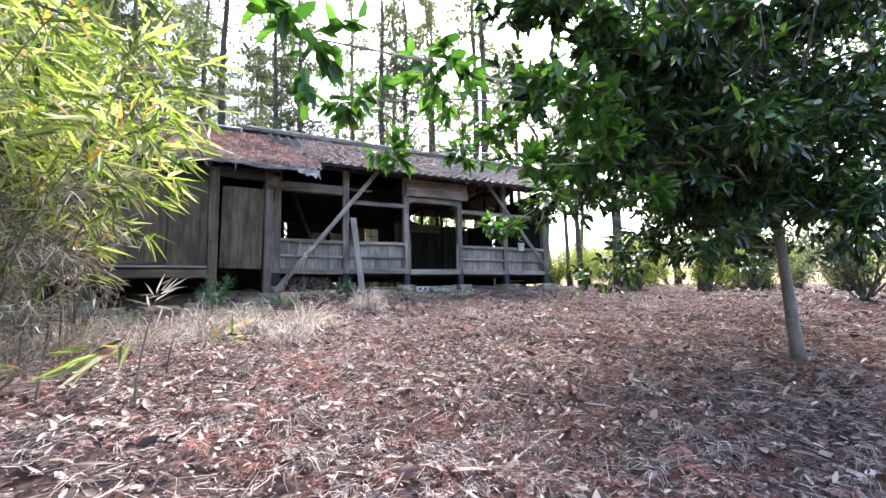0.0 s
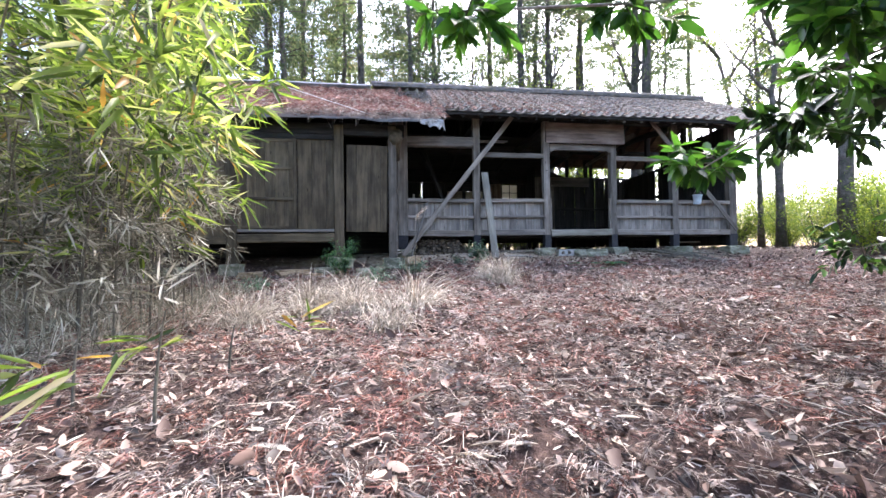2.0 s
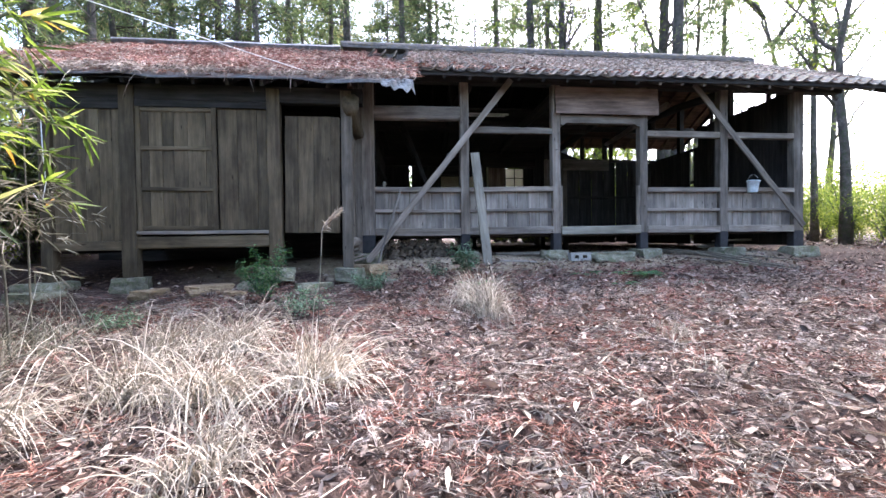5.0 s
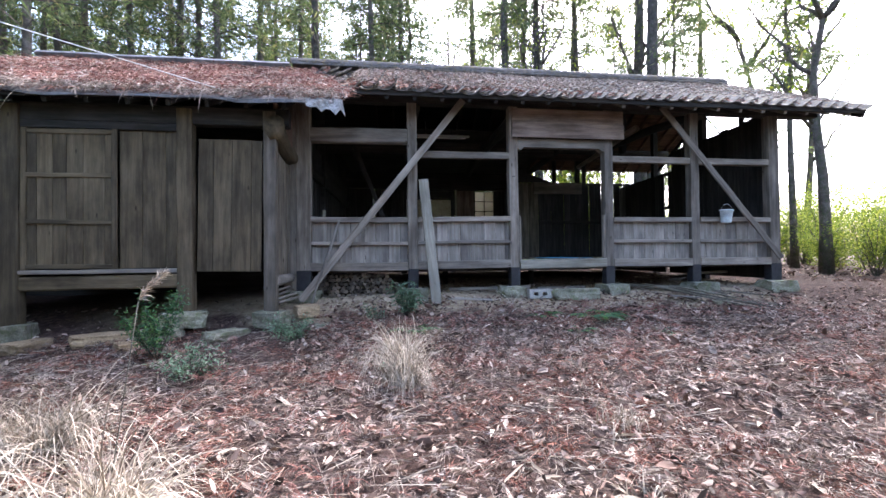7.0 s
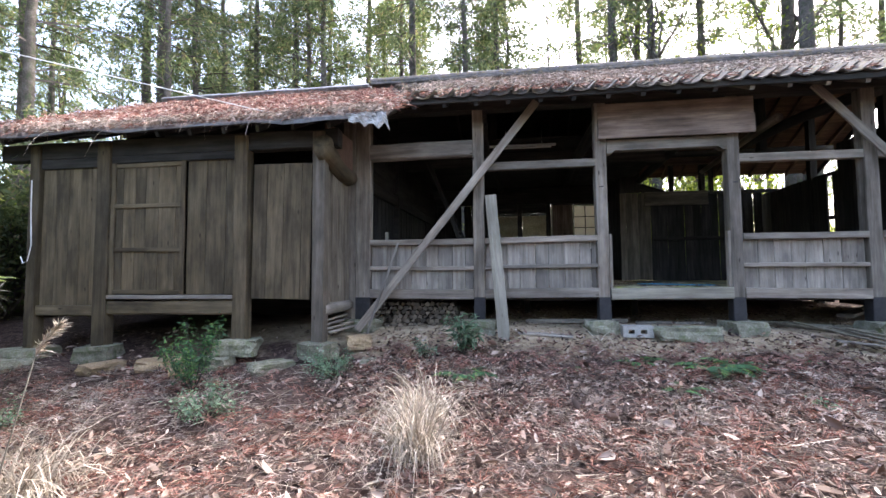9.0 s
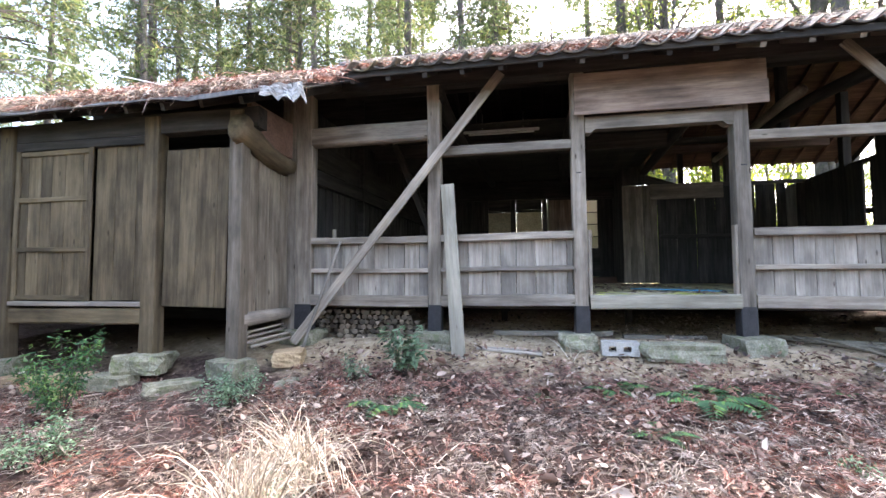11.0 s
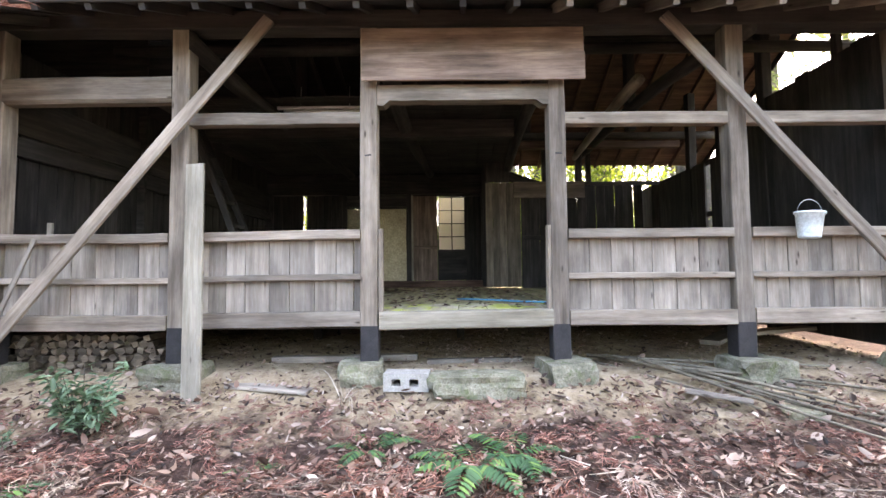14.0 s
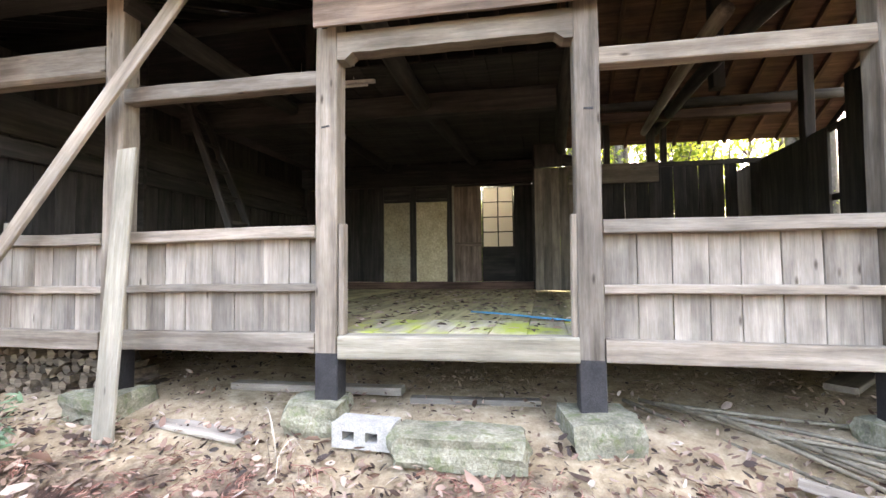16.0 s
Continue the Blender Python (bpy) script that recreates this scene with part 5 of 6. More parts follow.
# ---- bamboo thicket ----
def leaf_sprays(tips, dirs, per, length, width, spread=0.5, droop=0.5):
    """Fans of blades at twig tips."""
    n = len(tips)
    P = np.repeat(tips, per, 0) + rng.normal(0, 0.03, (n * per, 3))
    D = np.repeat(unit(dirs), per, 0) + rng.normal(0, spread, (n * per, 3)) - [0, 0, 0.25]
    N = rng.normal(0, 0.5, (n * per, 3)) + [0, 0, 1.0]
    return blades(P, D, N, length * rng.uniform(0.55, 1.3, n * per), width * rng.uniform(0.7, 1.3, n * per), 0.12, droop * rng.uniform(0, 1, n * per), 0.3)


def bamboo(x, y, h, lean, seed, twigs=29):
    global rng
    rng = np.random.default_rng(seed)
    z = float(ground_z(x, y))
    r = root("bamboo", (x, y, z), "slender arching bamboo with green and withered leaves", "bamboo", group="bamboo thicket")
    lx, ly = lean
    k = 9
    pts = []
    for i in range(k + 1):
        t = i / k
        pts.append((x + lx * h * t ** 2.0, y + ly * h * t ** 2.0, z - 0.02 + h * (t - 0.22 * (abs(lx) + abs(ly)) * t ** 3)))
    v, f = [], []
    for i, p in enumerate(pts):
        rr = 0.011 * (1 - 0.75 * i / k) + 0.0015
        for q in range(6):
            a = 2 * math.pi * q / 6
            v.append((p[0] + rr * math.cos(a), p[1] + rr * math.sin(a), p[2]))
    for i in range(k):
        for q in range(6):
            f.append((i * 6 + q, i * 6 + (q + 1) % 6, i * 6 + 6 + (q + 1) % 6, i * 6 + 6 + q))
    mesh_ob("culm", v, f, CULM, r, smooth=True)
    A = np.array(pts)
    t = rng.uniform(0.1, 1, twigs) ** 0.8 * k
    i = np.minimum(t.astype(int), k - 1)
    base = A[i] + (A[i + 1] - A[i]) * (t - i)[:, None]
    out = rng.normal(0, 1, (twigs, 3)) * [1, 1, 0.3] + [lx, ly, 0.35]
    out = unit(out)
    L = rng.uniform(0.2, 0.6, twigs)
    tips = base + out * L[:, None] - np.array([[0, 0, 1]]) * (0.15 * L)[:, None]
    tv, tf = ribbons(base, out, L * 1.05, 0.005, 0.16, 3)
    quick_ob("twig_spray", tv, tf, TWIG, r)["kind"] = "stuff"
    mid = base + out * (L * 0.6)[:, None]
    live = t / k + rng.normal(0, 0.14, twigs) > 0.6
    if live.any():
        V, F = joined([leaf_sprays(tips[live], out[live], 7, 0.27, 0.034), leaf_sprays(mid[live], out[live], 3, 0.22, 0.028)])
        quick_ob("foliage", V, F, BAMBOO, r)["kind"] = "stuff"
    if not live.all():
        V, F = joined([leaf_sprays(tips[~live], out[~live], 9, 0.15, 0.014, 0.6, 0.9), leaf_sprays(mid[~live], out[~live], 6, 0.15, 0.013, 0.7, 0.9)])
        quick_ob("withered_foliage", V, F, WITHERED, r, "grey withered leaves")["kind"] = "stuff"
    return r


random.seed(21)
EDGE_Y, EDGE_X = (3.4, 4.5, 5.5, 7.3), (-1.6, -1.0, -0.75, -1.1)
for k in range(38):
    y = random.uniform(3.4, 7.3)
    x = float(np.interp(y, EDGE_Y, EDGE_X)) - abs(random.gauss(0, 0.9))
    bamboo(x, y, random.uniform(2.3, 4.6), (random.uniform(-0.05, 0.3), random.uniform(-0.32, 0.05)), 100 + k, 31)
for k, (x, y, h, lx, ly) in enumerate(((-0.95, 4.4, 3.0, 0.42, -0.55), (-1.1, 4.2, 2.7, 0.44, -0.5), (-1.2, 4.6, 3.4, 0.40, -0.52), (-0.9, 4.9, 2.6, 0.40, -0.6), (-1.5, 3.7, 3.6, 0.40, -0.35), (-1.8, 3.6, 3.9, 0.35, -0.3), (-0.8, 5.4, 2.8, 0.33, -0.35))):
    bamboo(x, y, h, (lx, ly), 200 + k, 34)
for k, (x, y, h) in enumerate(((0.18, 2.72, 0.7), (-0.45, 3.1, 0.55), (0.3, 3.5, 0.4))):
    bamboo(x, y, h, (0.12, -0.08), 300 + k, 2)
rng = np.random.default_rng(8)
# withered tangle at the foot of the thicket
n = 9000
P = scatter(n, -5.0, 0.2, 3.2, 7.6)
P = P[P[:, 0] < np.interp(P[:, 1], EDGE_Y, EDGE_X) + 0.35 + rng.normal(0, 0.12, n)]
V, F = ribbons(P, rng.normal(0, 0.6, (len(P), 3)) + [0.1, 0, 0.8], rng.uniform(0.2, 1.0, len(P)), 0.006, rng.uniform(0.1, 0.9, len(P)), 5)
tagged(quick_ob("withered_undergrowth", V, F, WITHERED), "tangle of grey withered stems under the bamboo", "undergrowth", kind="stuff")


# ---- the evergreen by the path ----
def tube(points, radii, seg=8):
    v, f = [], []
    pts = [Vector(p) for p in points]
    for i, p in enumerate(pts):
        d = (pts[min(i + 1, len(pts) - 1)] - pts[max(i - 1, 0)]).normalized()
        s = d.cross(Vector((0.3, 0.9, 0.2))).normalized()
        t = d.cross(s)
        for k in range(seg):
            a = 2 * math.pi * k / seg
            v.append(tuple(p + (s * math.cos(a) + t * math.sin(a)) * radii[i]))
    for i in range(len(pts) - 1):
        for k in range(seg):
            f.append((i * seg + k, i * seg + (k + 1) % seg, (i + 1) * seg + (k + 1) % seg, (i + 1) * seg + k))
    f.append(tuple(range(seg))[::-1])
    f.append(tuple((len(pts) - 1) * seg + k for k in range(seg)))
    return v, f


def limb(start, end, sag, n=7):
    a, b = Vector(start), Vector(end)
    return [a.lerp(b, i / n) + Vector((0, 0, sag * math.sin(i / n * math.pi))) + Vector((random.uniform(-.07, .07), random.uniform(-.07, .07), random.uniform(-.06, .06))) * min(1, i) for i in range(n + 1)]


def evergreen():
    random.seed(31)
    bx, by = 6.25, 1.4
    bz = float(ground_z(bx, by))
    r = root("evergreen_tree", (bx, by, bz), "dark glossy broadleaf evergreen with a smooth grey trunk", "tree")
    trunk = [(bx, by, bz - 0.05), (bx - 0.05, by, bz + 0.35), (bx - 0.16, by - 0.02, bz + 1.0), (bx - 0.2, by, bz + 1.8), (bx - 0.12, by + 0.05, bz + 3.0), (bx - 0.05, by + 0.1, bz + 4.6), (bx, by + 0.1, bz + 6.0)]
    v, f = tube(trunk, [0.085, 0.062, 0.054, 0.05, 0.045, 0.036, 0.018], 12)
    mesh_ob("trunk", v, f, GREYBARK, r, smooth=True)
    tips = []
    ends = []
    # limbs reaching over the path and round the trunk
    for k in range(44):
        a = random.uniform(0, 2 * math.pi)
        h = random.uniform(1.2, 5.2)
        ln = random.uniform(1.6, 3.4) * (1 - 0.08 * h)
        ends.append(((bx - 0.18, by, bz + h), (bx + ln * math.cos(a), min(3.0, by + ln * math.sin(a)), bz + h + random.uniform(-0.5, 0.5))))
    for e in [(0.85, 0.35, 2.0), (1.3, 1.1, 2.2), (1.66, 1.62, 2.05), (2.1, 0.7, 2.3), (2.80, 2.02, 1.74), (3.05, 2.22, 1.84), (3.0, 1.6, 2.0), (2.9, 0.5, 1.75), (3.3, 1.3, 2.4), (3.6, 2.2, 1.9),
              (2.6, 1.3, 2.6), (3.4, 0.2, 2.1), (4.0, 0.8, 1.5), (3.9, 1.9, 2.5), (4.3, 2.6, 2.1), (4.6, 1.2, 1.4), (4.4, 0.1, 2.3), (3.2, 0.9, 2.9), (4.0, 1.4, 3.1), (3.0, 0.0, 2.7),
              (5.0, 2.3, 1.6), (5.2, 0.5, 1.6), (4.8, 3.0, 2.4), (5.6, 2.9, 1.7), (2.3, 0.0, 2.6), (4.6, 1.9, 3.3), (3.6, 0.6, 3.4), (5.2, 2.0, 2.8)]:
        ends.append(((bx - 0.18, by, bz + random.uniform(1.5, 2.6)), e))
    for k in range(26):
        ends.append(((bx - 0.12, by, bz + random.uniform(1.7, 2.8)), (random.uniform(2.15, 3.5), random.uniform(0.5, 1.6), random.uniform(1.85, 3.1))))
    for k in range(24):
        x = random.uniform(3.5, 6.4)
        e = (x, random.uniform(-0.5, 1.9 if x < 4.3 else 2.7), random.uniform(1.35, 4.6))
        ends.append(((bx - 0.12, by, bz + random.uniform(1.4, 3.4)), e))
    for k in range(26):
        a = random.uniform(-1.2, 1.9)
        h, ln = random.uniform(1.3, 4.8), random.uniform(1.4, 3.4)
        ends.append(((bx - 0.15, by, bz + h), (bx + ln * math.cos(a), min(3.0, by + ln * math.sin(a)), bz + h + random.uniform(-0.3, 0.6))))
    for k, (a, b) in enumerate(ends):
        pts = limb(a, b, 0.18)
        v, f = tube(pts, [0.014 * (1 - 0.85 * i / 7) + 0.002 for i in range(8)], 6)
        mesh_ob("limb", v, f, GREYBARK, r, smooth=True)
        for i in range(2 if b[0] > 3.2 else 5, 8):
            nt_ = 8 if b[0] > 3.2 else 7
            for q in range(nt_):
                d = Vector((random.gauss(0, 1), random.gauss(0, 1), random.gauss(0, 0.5)))
                d.normalize()
                e = pts[i] + d * (random.uniform(0.12, 0.42) if b[0] > 3.2 else random.uniform(0.06, 0.22))
                tips.append((tuple(pts[i]), tuple(e)))
    A, B = np.array([t[0] for t in tips]), np.array([t[1] for t in tips])
    # leaves reaching over the path take the colour painted as sunlit
    outer = np.repeat((A[:, 0] < 3.1) & (A[:, 2] < 2.4), 11)
    D = B - A
    Lg = np.linalg.norm(D, axis=1)
    tv, tf = ribbons(A, D, Lg, 0.007, 0.02, 2)
    quick_ob("twig_spray", tv, tf, BARK, r)["kind"] = "stuff"
    per = 11
    n = len(A)
    t = np.tile(np.linspace(0.3, 1.0, per), n)[:, None]
    P = np.repeat(A, per, 0) * (1 - t) + np.repeat(B, per, 0) * t
    DD = np.repeat(unit(D), per, 0) * 0.7 + rng.normal(0, 0.6, (n * per, 3)) - [0, 0, 0.25]
    N = rng.normal(0, 0.45, (n * per, 3)) + [0, 0, 1.0]
    V, F = blades(P, DD, N, rng.uniform(0.07, 0.125, n * per), rng.uniform(0.032, 0.05, n * per), 0.12, 0.15, 0.42)
    faces = F.reshape(-1, 2, 4)
    quick_ob("foliage", V, faces[~outer].reshape(-1, 4), EVERGREEN, r)["kind"] = "stuff"
    quick_ob("young_foliage", V, faces[outer].reshape(-1, 4), SUNLITLEAF, r, "evergreen leaves over the path in a brighter, sunlit colour")["kind"] = "stuff"


evergreen()


# ---- forest round the house ----
def cedar_mesh(seed, h, n, r0):
    """Verts and quads of a conifer crown: drooping sprays along whorled branches."""
    g = np.random.default_rng(seed)
    nb = 64
    hb = np.sort(np.where(g.uniform(0, 1, nb) < 0.14, g.uniform(0.2, 0.5, nb), g.uniform(0.46, 0.98, nb))) * h
    az = g.uniform(0, 2 * np.pi, nb)
    ln = r0 * (1.05 - (hb / h) ** 1.6) * g.uniform(0.6, 1.15, nb) + 0.2
    b = g.integers(0, nb, n)
    t = g.uniform(0.15, 1.0, n) ** 0.8
    out = np.stack([np.cos(az[b]), np.sin(az[b]), np.zeros(n)], 1)
    P = out * (ln[b] * t)[:, None] + np.stack([np.zeros(n), np.zeros(n), hb[b] + 0.25 * ln[b] * t - 0.35 * ln[b] * t ** 2], 1)
    P += g.normal(0, 0.17, (n, 3)) * [1, 1, 0.8]
    D = out * 0.6 + g.normal(0, 0.6, (n, 3)) - [0, 0, 0.45]
    N = g.normal(0, 0.7, (n, 3)) + [0, 0, 0.6]
    V, F = diamonds(P, D, N, g.uniform(0.14, 0.38, n), g.uniform(0.025, 0.07, n))
    bp = np.stack([np.zeros(nb), np.zeros(nb), hb], 1)
    bv, bf = ribbons(bp, np.stack([np.cos(az), np.sin(az), np.full(nb, 0.2)], 1), ln, 0.05, 0.2, 4, side=np.tile([0, 0, 1.0], (nb, 1)))
    return (V, F), (bv, bf)


def make_cedar(seed, h, n, r0, rt, label, foliage):
    """A conifer at the origin, to be copied."""
    r = root("forest_tree", (0, 0, 0), label, "tree", group="forest trees behind the house")
    random.seed(seed)
    pts = [(random.uniform(-0.05, 0.05) * i * 0.4, random.uniform(-0.05, 0.05) * i * 0.4, h * i / 9 - 0.2) for i in range(10)]
    v, f = tube(pts, [rt * (1.25 if i == 0 else 1 - 0.093 * i) for i in range(10)], 10)
    mesh_ob("trunk", v, f, BARK, r, smooth=True)
    (V, F), (bv, bf) = cedar_mesh(seed, h, n, r0)
    quick_ob("branchwork", bv, bf, DARKTWIG, r)["kind"] = "stuff"
    quick_ob("crown", V, F, foliage, r)["kind"] = "stuff"
    return r


DARKTWIG = leafy("dead_branch", [(0.0, (0.05, 0.04, 0.035)), (1.0, (0.14, 0.12, 0.10))], 0.0, 0.9, 0.1)
rng = np.random.default_rng(17)
protos = [make_cedar(201, 17.0, 5600, 2.7, 0.17, "tall slender cedar with sparse dark foliage", CEDAR),
          make_cedar(202, 20.0, 6900, 3.0, 0.22, "tall straight cedar with drooping dark sprays", CEDAR),
          make_cedar(203, 14.0, 4700, 2.4, 0.13, "thin young cedar with thin foliage", CEDAR)]


def bare_tree(seed, h, label):
    """A leafless broadleaf tree with forked limbs and a few pale leaves."""
    random.seed(seed)
    r = root("bare_tree", (0, 0, 0), label, "tree", group="bare trees behind the house")
    pts = [(random.uniform(-0.12, 0.12) * i * 0.5, random.uniform(-0.1, 0.1) * i * 0.5, h * 0.75 * i / 7 - 0.15) for i in range(8)]
    v, f = tube(pts, [0.15 * (1.2 if i == 0 else 1 - 0.11 * i) for i in range(8)], 10)
    mesh_ob("trunk", v, f, BARK, r, smooth=True)
    A, B = [], []
    for k in range(9):
        i = random.randint(3, 7)
        a = random.uniform(0, 2 * math.pi)
        L = random.uniform(1.6, 3.4)
        e = Vector(pts[i]) + Vector((L * math.cos(a) * 0.6, L * math.sin(a) * 0.6, L * 0.9))
        lp = limb(pts[i], tuple(e), -0.1)
        v, f = tube(lp, [0.06 * (1 - 0.85 * q / 7) + 0.004 for q in range(8)], 6)
        mesh_ob("limb", v, f, BARK, r, smooth=True)
        for q in range(2, 8):
            for w in range(4):
                A.append(tuple(lp[q]))
                B.append((random.gauss(0, 1), random.gauss(0, 1), random.uniform(0.1, 1.0)))
    A, B = np.array(A), np.array(B)
    n = len(A)
    L = rng.uniform(0.4, 1.3, n)
    tv, tf = ribbons(A, B, L, 0.02, -0.05, 4)
    quick_ob("twig_spray", tv, tf, DARKTWIG, r)["kind"] = "stuff"
    m = 900
    k = rng.integers(0, n, m)
    P = A[k] + unit(B[k]) * (L[k] * rng.uniform(0.2, 1, m))[:, None] + rng.normal(0, 0.12, (m, 3))
    V, F = blades(P, rng.normal(0, 1, (m, 3)) - [0, 0, 0.3], rng.normal(0, 1, (m, 3)) + [0, 0, 0.6], rng.uniform(0.07, 0.14, m), 0.06, 0.1, 0.1)
    quick_ob("foliage", V, F, LIGHTLEAF, r)["kind"] = "stuff"
    return r


bares = [bare_tree(301, 13, "leafless broadleaf tree with forked grey limbs"), bare_tree(302, 11, "thin leafless tree with a bent trunk")]


def bush(seed, h, w, n, material, label):
    g = np.random.default_rng(seed)
    r = root("bush", (0, 0, 0), label, "bush", group="bushes round the clearing")
    random.seed(seed)
    k = 16
    ends = np.stack([g.normal(0, w * 0.5, k), g.normal(0, w * 0.5, k), g.uniform(0.5, 1.0, k) * h], 1)
    for e in ends:
        v, f = tube(limb((0, 0, -0.05), tuple(e), 0.1), [0.018 * (1 - 0.8 * q / 7) + 0.003 for q in range(8)], 5)
        mesh_ob("stem", v, f, BARK, r)
    m = n // 9
    i = g.integers(0, k, m)
    c = ends[i] * g.uniform(0.3, 1.1, m)[:, None] + g.normal(0, 0.2, (m, 3))
    P = np.repeat(c, 9, 0) + g.normal(0, 0.10, (m * 9, 3))
    P[:, 2] = np.maximum(P[:, 2], 0.05)
    V, F = diamonds(P, g.normal(0, 1, (m * 9, 3)), g.normal(0, 0.6, (m * 9, 3)) + [0, 0, 1], g.uniform(0.06, 0.13, m * 9), g.uniform(0.03, 0.055, m * 9))
    quick_ob("foliage", V, F, material, r)["kind"] = "stuff"
    return r


bushes = [bush(401, 2.2, 1.3, 4200, LIGHTLEAF, "loose bush of pale yellow-green leaves"), bush(402, 3.2, 1.5, 4800, LIGHTLEAF, "tall loose bush of pale leaves"), bush(403, 2.6, 1.4, 4800, CEDAR, "dense dark green bush")]


def plant(proto, x, y, s=1.0, turn=0.0, tilt=0.0):
    ob = copy_thing(proto, pose(0, 0, 0))
    ob.matrix_basis = Matrix.Translation((x, y, float(ground_z(x, y)) - 0.02)) @ Matrix.Rotation(radians(turn), 4, 'Z') @ Matrix.Rotation(radians(tilt), 4, 'X') @ Matrix.Scale(s, 4)
    return ob


random.seed(41)
spots = []


def clear(x, y, d):
    if any((x - a) ** 2 + (y - b) ** 2 < d * d for a, b in spots):
        return False
    spots.append((x, y))
    return True


# rows of trees behind the house, thinner towards the right where the sky shows
for k in range(400):
    x, y = random.uniform(-22, 24), random.uniform(18.8, 40)
    if x > 4 and random.random() < 0.72 or x > 9 and random.random() < 0.5:
        continue
    if len(spots) > 62:
        break
    if clear(x, y, 2.3):
        i = random.choice((0, 0, 1, 1, 2))
        plant(protos[i], x, y, random.uniform(0.8, 1.2), random.uniform(0, 360), random.uniform(-2, 2))
for x, y in ((4.0, 20.5), (-3.5, 20), (9.7, 20.5), (13.0, 24), (11.6, 21.0)):
    plant(protos[1 if x > 8 else 0], x, y, 1.0, random.uniform(0, 360))
for x, y, s in ((-9.6, 19.6, 1.15), (-11.2, 20.6, 1.2), (0.6, 21.0, 1.1), (13.0, 17.6, 1.2), (-8.6, 22.0, 1.0), (-4.6, 21.2, 1.0)):
    plant(protos[1], x, y, s, random.uniform(0, 360))
# left of the annex and behind the camera
for k in range(30):
    x, y = random.uniform(-26, -9), random.uniform(-12, 19)
    if clear(x, y, 3.0):
        plant(protos[k % 3], x, y, random.uniform(0.8, 1.1), random.uniform(0, 360))
for k in range(12):
    x, y = random.uniform(-24, 34), random.uniform(-40, -22)
    if clear(x, y, 3.5):
        plant(protos[k % 3], x, y, random.uniform(0.8, 1.1), random.uniform(0, 360))
for x, y, s, k in ((9.5, 19.5, 1.0, 0), (13.5, 19, 1.1, 1), (15.0, 13.2, 1.0, 0), (17.5, 18, 1.1, 1), (6.5, 22, 1.0, 0), (20, 12, 1.1, 1), (22, 20, 1.1, 0)):
    plant(bares[k], x, y, s, random.uniform(0, 360))
for k in range(14):
    plant(bares[k % 2], random.uniform(5, 24), random.uniform(23, 38), random.uniform(0.9, 1.3), random.uniform(0, 360))
# right side: trunks and pale undergrowth against the light
for x, y, s, i in ((14.9, 11.0, 0.95, 1), (17.0, 9.0, 0.9, 0), (19, 5.5, 1.0, 1), (11.4, 2.0, 0.7, 2), (22, 9.5, 1.0, 0), (16.5, 15.5, 0.9, 2), (24, 2, 1.0, 1), (15.5, -2.5, 1.0, 0)):
    plant(protos[i], x, y, s, random.uniform(0, 360))
for k in range(64):
    a = random.uniform(0, 1)
    x, y = random.uniform(12.5, 27), random.uniform(-3, 24)
    plant(bushes[random.choice((0, 0, 1, 1, 2))], x, y, random.uniform(0.6, 1.15), random.uniform(0, 360))
for k in range(40):
    x, y = random.uniform(-16, 13), random.uniform(19.0, 26)
    plant(bushes[random.choice((0, 1, 2, 2))], x, y, random.uniform(0.7, 1.2), random.uniform(0, 360))
for k in range(26):
    x, y = random.uniform(-14, -5.5), random.uniform(-4, 18)
    plant(bushes[random.choice((0, 2, 2))], x, y, random.uniform(0.7, 1.2), random.uniform(0, 360))
for k in range(8):
    plant(bushes[k % 2], random.uniform(7.5, 13), random.uniform(20.6, 22.5), random.uniform(1.4, 1.8), random.uniform(0, 360))
for k in range(6):
    plant(bushes[0], random.uniform(14, 20), random.uniform(12, 22), random.uniform(0.7, 1.1), random.uniform(0, 360))
for k in range(16):
    x, y = random.uniform(-9.0, -4.6), random.uniform(7.5, 16)
    plant(bushes[2 if k % 4 else 0], x, y, random.uniform(0.9, 1.5), random.uniform(0, 360))
# extra bushes and cedars, added to shade the annex wall from the left
for x, y, k in ((-6.0, 7.6, 2), (-7.2, 5.6, 2), (-6.4, 9.6, 2), (-8.4, 7.2, 2), (-5.6, 11.2, 2), (-9.6, 9.4, 2)):
    plant(bushes[k], x, y, 1.25, random.uniform(0, 360))
for x, y in ((-7.0, 6.4), (-8.6, 5.0), (-9.4, 8.4)):
    plant(protos[0], x, y, 0.85, random.uniform(0, 360))
for x, y in ((-6.2, 12.0), (-7.6, 9.3), (-5.8, 15.4), (-8.8, 13.8), (-6.5, 17.5)):
    plant(protos[0], x, y, 0.9, random.uniform(0, 360))
for ob in protos + bares + bushes:
    for c in list(ob.children_recursive) + [ob]:
        bpy.data.objects.remove(c)


# ---- fallen leaves, twigs and cedar sprigs ----
def tilt_normals(n, amount):
    return rng.normal(0, amount, (n, 3)) + [0, 0, 1.0]


